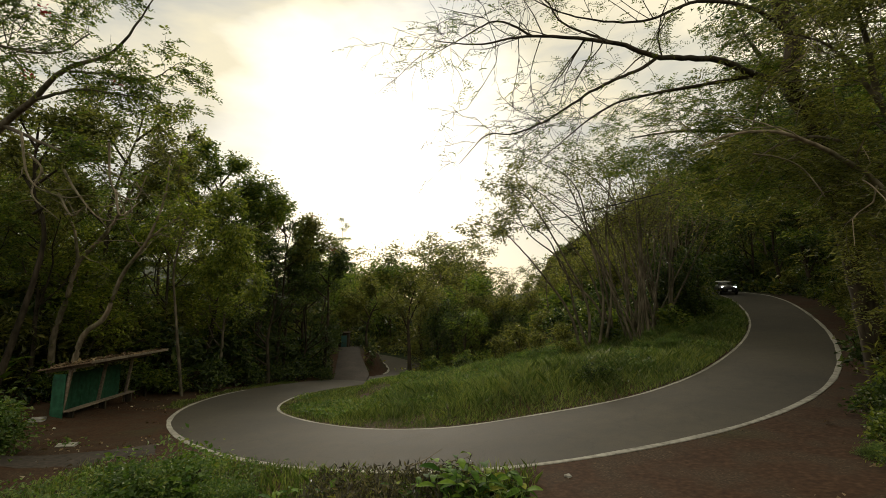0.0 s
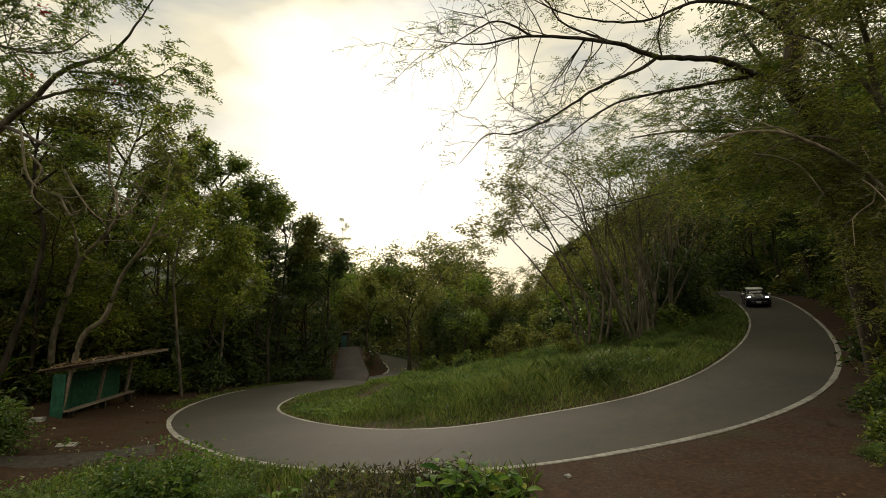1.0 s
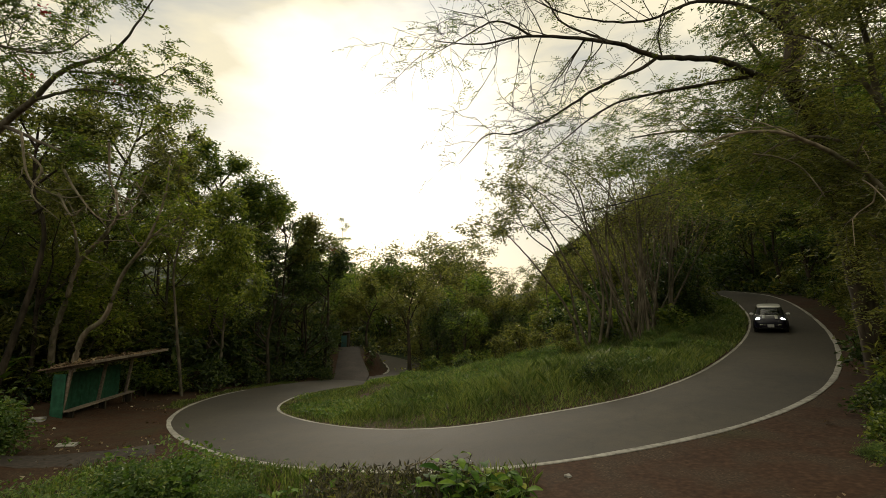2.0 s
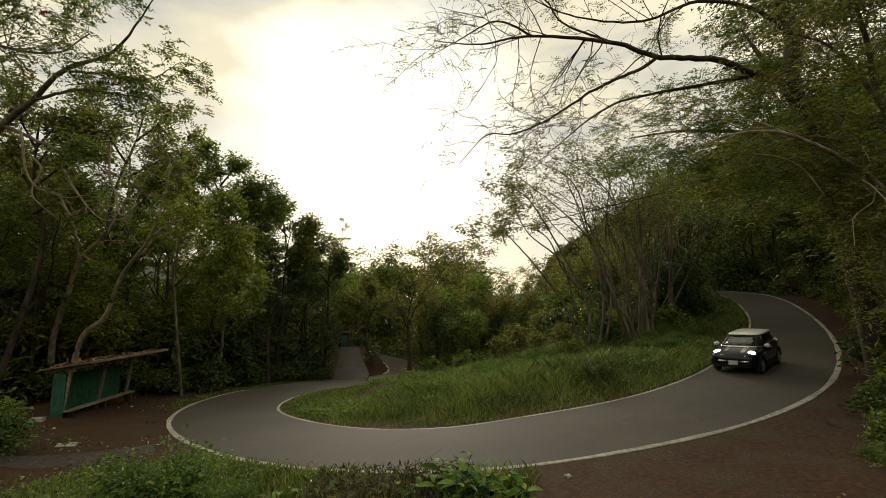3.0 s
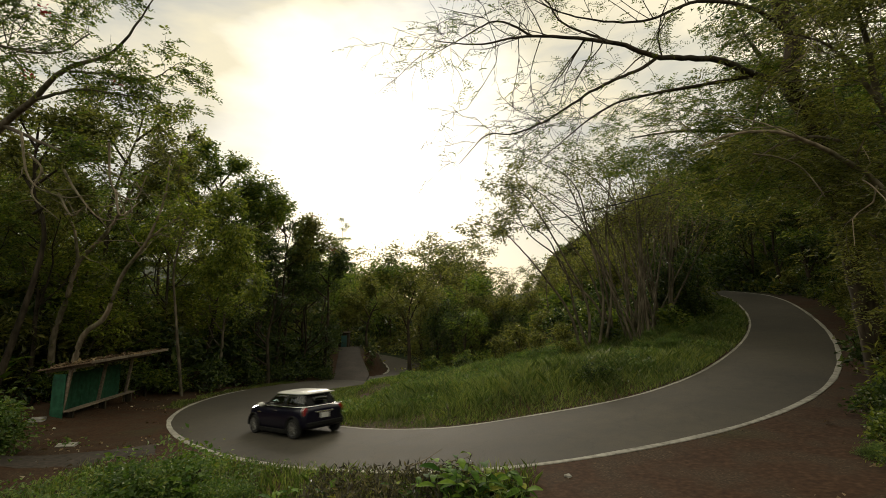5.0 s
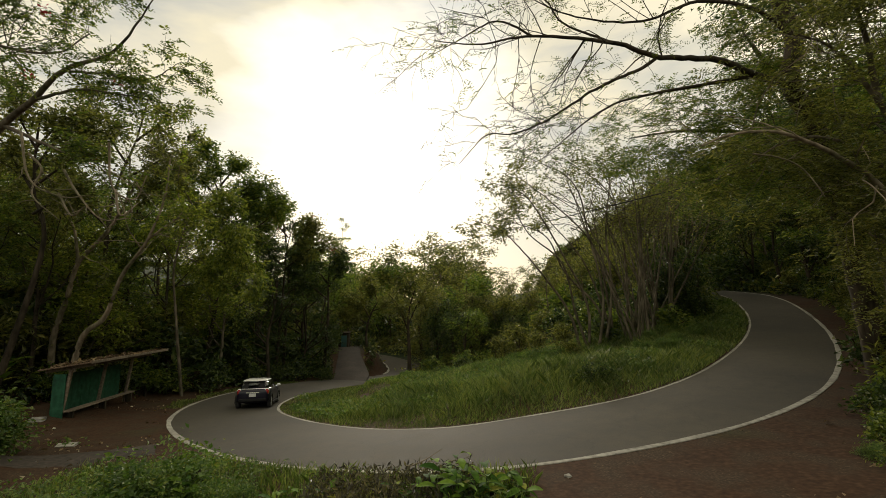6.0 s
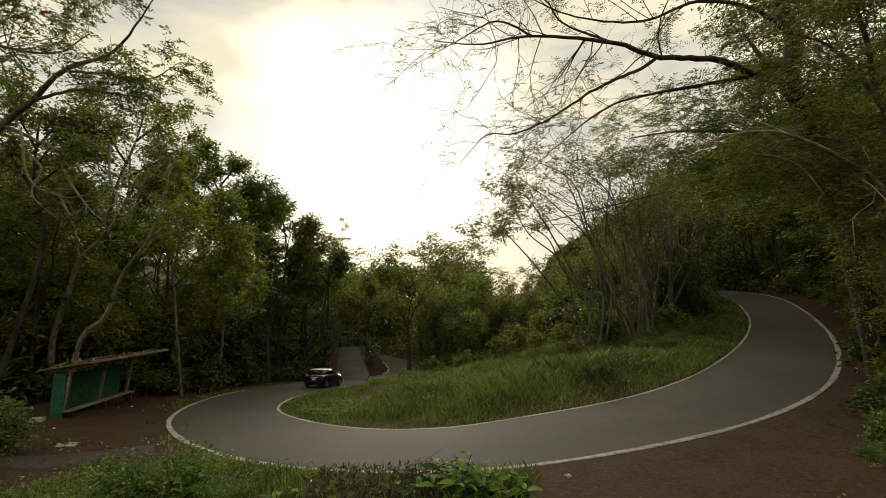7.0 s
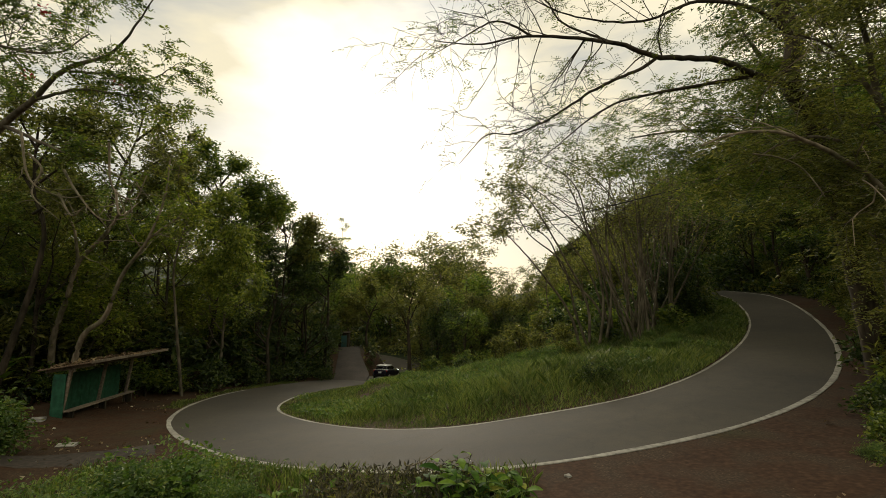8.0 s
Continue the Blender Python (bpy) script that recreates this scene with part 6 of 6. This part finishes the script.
def disc(r, depth, at, n=24, axis="Y", bevel=0.0):
    bm = bmesh.new()
    rot = Matrix.Rotation(radians(90), 4, "X") if axis == "Y" else Matrix.Rotation(radians(90), 4, "Y")
    bmesh.ops.create_cone(bm, cap_ends=True, segments=n, radius1=r, radius2=r, depth=depth, matrix=Matrix.Translation(at) @ rot)
    if bevel:
        bmesh.ops.bevel(bm, geom=[e for e in bm.edges if len(e.link_faces) == 2 and e.calc_face_angle(0) > 1], offset=bevel, segments=2, profile=0.5, affect="EDGES")
    return bm


def dome(size, at, rot=None):
    bm = bmesh.new()
    bmesh.ops.create_uvsphere(bm, u_segments=20, v_segments=12, radius=1, matrix=Matrix.Translation(at) @ (rot or Matrix()) @ Matrix.Diagonal((*size, 1)))
    return bm


def bonnet(x):
    return float(np.interp(x, [b[0] for b in BODY], [b[3] for b in BODY])) + 0.022


def make_car():
    car = new("car")
    body = part("body", body_mesh(), M_PAINT, car, "dark navy bodywork", True)
    sub = body.modifiers.new("round", "SUBSURF")
    sub.levels = sub.render_levels = 2
    well = bmesh.new()
    for x in (-1.233, 1.233):
        bmesh.ops.create_cone(well, cap_ends=True, segments=32, radius1=0.345, radius2=0.345, depth=2.2, matrix=Matrix.Translation((x, 0, 0.31)) @ Matrix.Rotation(radians(90), 4, "X"))
    # the wheel wells, cut out of the body
    cutter = bpy.data.meshes.new("well")
    well.to_mesh(cutter)
    well.free()
    tmp = new("well", cutter)
    cut = body.modifiers.new("wells", "BOOLEAN")
    cut.operation, cut.object, cut.solver = "DIFFERENCE", tmp, "EXACT"
    bpy.context.view_layer.update()
    done = bpy.data.meshes.new_from_object(body.evaluated_get(bpy.context.evaluated_depsgraph_get()))
    body.modifiers.clear()
    body.data = done
    bpy.data.objects.remove(tmp)
    CABIN = ((0.92, -1.62, 0.98, 0.765), (1.02, -1.58, 0.80, 0.735), (1.18, -1.5, 0.56, 0.665), (1.335, -1.40, 0.30, 0.60))
    for s in (1, -1):
        for a, b in ((0.6, 0.95), (1.68, 1.8), (2.46, 2.82)):
            lo, hi = (a, b) if s > 0 else (2 * math.pi - b, 2 * math.pi - a)
            bm = loft(CABIN, 6, 5.0, False, lo, hi)
            bmesh.ops.solidify(bm, geom=bm.faces[:], thickness=0.04)
            part("pillar", bm, M_TRIM, car, "black window pillar", True)
        for x in (0.05, -0.85):
            seat = part("seat", box((0.14, 0.42, 0.3), (x, s * 0.36, 1.02), 0.05), M_TRIM, car, "dark seat back")
            part("headrest", box((0.09, 0.24, 0.15), (x - 0.03, s * 0.36, 1.22), 0.04), M_TRIM, seat)
    part("dashboard", box((0.35, 1.2, 0.06), (0.68, 0, 0.985), 0.02), M_TRIM, car)
    WIN = ((0.955, -1.61, 0.91, 0.755), (1.1, -1.545, 0.68, 0.7), (1.18, -1.5, 0.56, 0.665), (1.325, -1.41, 0.315, 0.604))
    part("windscreen", loft(WIN, 12, 5.0, False, -0.62, 0.62, 0.008, 0.006), M_GLASS, car, "dark tinted windscreen", True)
    part("rear_window", loft(WIN[1:], 12, 5.0, False, math.pi - 0.36, math.pi + 0.36, 0.008, 0.006), M_GLASS, car, "", True)
    for s in (1, -1):
        for a, b in ((0.93, 1.72), (1.78, 2.5)):
            lo, hi = (a, b) if s > 0 else (2 * math.pi - b, 2 * math.pi - a)
            part("side_window", loft(WIN, 10, 5.0, False, lo, hi, 0.008, 0.006), M_GLASS, car, "dark tinted side window", True)
    part("roof", loft(((1.322, -1.45, 0.335, 0.612), (1.35, -1.45, 0.30, 0.60), (1.385, -1.36, 0.18, 0.53), (1.402, -1.1, 0.0, 0.36))), M_WHITE, car, "white roof panel", True)
    part("spoiler", box((0.16, 1.06, 0.035), (-1.46, 0, 1.335), 0.012), M_WHITE, car, "white roof spoiler")
    part("belt_strip", loft(((0.945, -1.67, 1.02, 0.795), (0.965, -1.66, 1.01, 0.785), (0.966, -1.64, 0.99, 0.765)), 48, 5.0, False), M_CHROME, car, "chrome strip below the windows", True)
    for s in (1, -1):
        bm = bmesh.new()
        xs = np.linspace(0.97, 1.66, 9)
        rows = [[bm.verts.new((x, s * (0.3 + w * 0.075), bonnet(x) - 0.014 * (0.3 + w * 0.075) + 0.006 - 0.02 * max(0, x - 1.45))) for w in (-1, 0, 1)] for x in xs]
        for a, b in zip(rows, rows[1:]):
            for i in range(2):
                bm.faces.new((a[i], a[i + 1], b[i + 1], b[i]))
        bmesh.ops.solidify(bm, geom=bm.faces[:], thickness=0.012)
        part("bonnet_stripe", bm, M_WHITE, car, "white bonnet stripe", True)
        lamp = part("headlight", dome((0.12, 0.145, 0.13), (1.57, s * 0.575, 0.745), Matrix.Rotation(radians(-28), 4, "Y")), M_LAMP, car, "lit round headlight", True)
        ring = bmesh.new()
        n = 28
        vs = [[ring.verts.new(Matrix.Translation((1.575, s * 0.575, 0.745)) @ Matrix.Rotation(radians(-28), 4, "Y") @ Vector((0.055 + 0.02 * math.cos(q), (0.14 + 0.018 * math.cos(q + 1.57)) * math.cos(t), (0.125 + 0.018 * math.cos(q + 1.57)) * math.sin(t))))
               for q in np.linspace(0, 2 * math.pi, 6, endpoint=False)] for t in np.linspace(0, 2 * math.pi, n, endpoint=False)]
        for i in range(n):
            for j in range(6):
                ring.faces.new((vs[i][j], vs[i][(j + 1) % 6], vs[(i + 1) % n][(j + 1) % 6], vs[(i + 1) % n][j]))
        part("headlight_ring", ring, M_CHROME, lamp, "chrome ring", True)
        part("fog_lamp", disc(0.07, 0.06, (1.80, s * 0.5, 0.36), 18, "X", 0.01), M_CHROME, car)
        tail = part("tail_light", dome((0.05, 0.1, 0.15), (-1.675, s * 0.66, 0.80)), M_RED, car, "upright red tail light", True)
        part("tail_ring", dome((0.03, 0.12, 0.175), (-1.668, s * 0.66, 0.80)), M_CHROME, tail, "", True)
        mir = part("mirror", dome((0.07, 0.11, 0.075), (0.62, s * 0.9, 0.985)), M_WHITE, car, "white door mirror", True)
        part("mirror_arm", box((0.06, 0.14, 0.03), (0.62, s * 0.8, 0.95), 0.008), M_TRIM, mir)
        part("door_handle", box((0.2, 0.03, 0.028), (-0.18, s * 0.845, 0.83), 0.01), M_CHROME, car, "chrome door handle")
        part("side_vent", box((0.2, 0.02, 0.05), (0.86, s * 0.842, 0.74), 0.008), M_CHROME, car)
        part("sill", box((1.75, 0.06, 0.13), (0, s * 0.82, 0.2), 0.02), M_TRIM, car, "black sill")
        for x in (-1.233, 1.233):
            arch = bmesh.new()
            vv = [[arch.verts.new((x + rr * math.cos(t), s * yy, 0.31 + rr * math.sin(t))) for rr, yy in ((0.335, 0.80), (0.335, 0.862), (0.385, 0.862), (0.4, 0.80))] for t in np.linspace(-0.1, math.pi + 0.1, 19)]
            for a, b in zip(vv, vv[1:]):
                for i in range(4):
                    arch.faces.new((a[i], a[(i + 1) % 4], b[(i + 1) % 4], b[i]))
            bmesh.ops.recalc_face_normals(arch, faces=arch.faces)
            part("wheel_arch", arch, M_TRIM, car, "black wheel arch trim", True)
    part("grille", box((0.05, 0.82, 0.13), (1.79, 0, 0.62), 0.02, Matrix.Rotation(radians(-18), 4, "Y")), M_TRIM, car)
    part("grille_bar", box((0.04, 0.9, 0.03), (1.79, 0, 0.705), 0.012), M_CHROME, car, "chrome bar over the grille")
    part("front_bumper", box((0.07, 1.06, 0.07), (1.84, 0, 0.5), 0.025), M_CHROME, car, "pale front bumper bar")
    part("lower_grille", box((0.06, 0.9, 0.1), (1.85, 0, 0.32), 0.02), M_TRIM, car)
    part("front_plate", box((0.015, 0.32, 0.16), (1.885, 0, 0.45), 0.004), M_PLATE, car, "plain pale number plate")
    part("rear_plate", box((0.015, 0.32, 0.16), (-1.80, 0, 0.66), 0.004), M_PLATE, car, "plain pale number plate")
    part("boot_bar", box((0.05, 0.62, 0.05), (-1.78, 0, 0.775), 0.015), M_CHROME, car, "chrome bar over the rear plate")
    part("rear_bumper", box((0.1, 1.3, 0.14), (-1.77, 0, 0.42), 0.03), M_TRIM, car, "dark rear bumper")
    part("aerial", disc(0.006, 0.3, (-1.3, 0, 1.55), 6, "Y"), M_TRIM, car).matrix_basis = Matrix.Translation((-1.3, 0, 1.5)) @ Matrix.Rotation(radians(70), 4, "X") @ Matrix.Translation((1.3, 0, -1.5))
    wheels = []
    for x in (1.233, -1.233):
        for s in (1, -1):
            w = new("wheel")
            w.parent = car
            w.location = (x, s * 0.745, 0.305)
            ty = bmesh.new()
            prof = ((0.2, -0.09), (0.285, -0.095), (0.303, -0.075), (0.305, 0), (0.303, 0.075), (0.285, 0.095), (0.2, 0.09))
            vv = [[ty.verts.new((rr * math.cos(t), yy, rr * math.sin(t))) for rr, yy in prof] for t in np.linspace(0, 2 * math.pi, 36, endpoint=False)]
            for i in range(36):
                for j in range(7):
                    ty.faces.new((vv[i][j], vv[i][(j + 1) % 7], vv[(i + 1) % 36][(j + 1) % 7], vv[(i + 1) % 36][j]))
            bmesh.ops.recalc_face_normals(ty, faces=ty.faces)
            part("tyre", ty, M_TYRE, w, "", True)
            part("brake_drum", disc(0.19, 0.1, (0, 0, 0), 32), M_TRIM, w, "dark drum behind the spokes")
            rim = bmesh.new()
            vv = [[rim.verts.new((rr * math.cos(t), s * yy, rr * math.sin(t))) for rr, yy in ((0.185, 0.05), (0.19, 0.092), (0.208, 0.096), (0.21, 0.05))] for t in np.linspace(0, 2 * math.pi, 32, endpoint=False)]
            for i in range(32):
                for j in range(4):
                    rim.faces.new((vv[i][j], vv[i][(j + 1) % 4], vv[(i + 1) % 32][(j + 1) % 4], vv[(i + 1) % 32][j]))
            bmesh.ops.recalc_face_normals(rim, faces=rim.faces)
            for k in range(10):
                box((0.16, 0.05, 0.034), (0.115, s * 0.07, 0), 0.008, None, rim) if k == 0 else bmesh.ops.create_cube(
                    rim, size=1, matrix=Matrix.Rotation(k * math.pi / 5, 4, "Y") @ Matrix.Translation((0.115, s * 0.07, 0)) @ Matrix.Diagonal((0.16, 0.05, 0.034, 1)))
            bmesh.ops.create_cone(rim, cap_ends=True, segments=20, radius1=0.05, radius2=0.05, depth=0.06, matrix=Matrix.Translation((0, s * 0.075, 0)) @ Matrix.Rotation(radians(90), 4, "X"))
            part("rim", rim, M_ALLOY, w, "spoked alloy rim")
            wheels.append(w)
    tagged(car, "dark navy compact hatchback with white roof and bonnet stripes", "car")
    return car, wheels


car, wheels = make_car()

# ---------------------------------------------------------------- movement
# Where the middle of the car is, every half second: x, y.
DRIVEN = [(30.53, 50.9), (28.6, 44.75), (26.0, 39.2), (23.1, 33.95), (20.0, 29.0), (16.6, 24.2), (12.65, 19.9), (8.15, 16.4), (3.2, 14.3),
          (-0.95, 14.4), (-5.1, 16.8), (-8.1, 20.7), (-9.85, 25.9), (-10.25, 31.7), (-9.4, 38.0), (-7.8, 44.4), (-5.95, 50.7)]


def driven(t):
    """The car's place at t, smooth from one half second to the next."""
    k = min(max(t / 0.5, 0), len(DRIVEN) - 1 - 1e-6)
    i, u = int(k), k - int(k)
    p = [np.array(DRIVEN[min(max(j, 0), len(DRIVEN) - 1)]) for j in (i - 1, i, i + 1, i + 2)]
    if i == 0:
        p[0] = 2 * p[1] - p[2]
    if i + 2 > len(DRIVEN) - 1:
        p[3] = 2 * p[2] - p[1]
    a, b, c, d = p
    q = 0.5 * (2 * b + (c - a) * u + (2 * a - 5 * b + 4 * c - d) * u * u + (3 * b - a - 3 * c + d) * u ** 3)
    w = 0.5 * ((c - a) + 2 * (2 * a - 5 * b + 4 * c - d) * u + 3 * (3 * b - a - 3 * c + d) * u * u)
    return q, w / np.linalg.norm(w)


def tarmac(p):
    """Height of the road's surface at a place on it."""
    d2 = (ROAD[:, 0] - p[0]) ** 2 + (ROAD[:, 1] - p[1]) ** 2
    w = np.exp(-(d2 - d2.min()) / 0.5)
    return float((w * ROAD[:, 2]).sum() / w.sum()) + 0.022


def car_pose(t):
    q, h = driven(t)
    f, r = q + h * 1.233, q - h * 1.233
    n = np.array([-h[1], h[0]])
    ahead = Vector((*(f - r), tarmac(f) - tarmac(r))).normalized()
    left = Vector((*(n * 1.5), tarmac(q + n * 0.75) - tarmac(q - n * 0.75)))
    up = ahead.cross(left).normalized()
    left = up.cross(ahead)
    m = Matrix((ahead, left, up)).transposed().to_4x4()
    m.translation = (q[0], q[1], (tarmac(f) + tarmac(r)) / 2)
    return m


def motions():
    walk(car, [(k / 10, car_pose(k / 10)) for k in range(81)])
    places = [driven(k / FPS)[0] for k in range(8 * FPS + 1)]
    gone = np.r_[0, np.cumsum([np.linalg.norm(b - a) for a, b in zip(places, places[1:])])]
    for w in wheels:
        at = w.location.copy()
        walk(w, [(k / FPS, Matrix.Translation(at) @ Matrix.Rotation(gone[k] / 0.305, 4, "Y")) for k in range(8 * FPS + 1)])


motions()
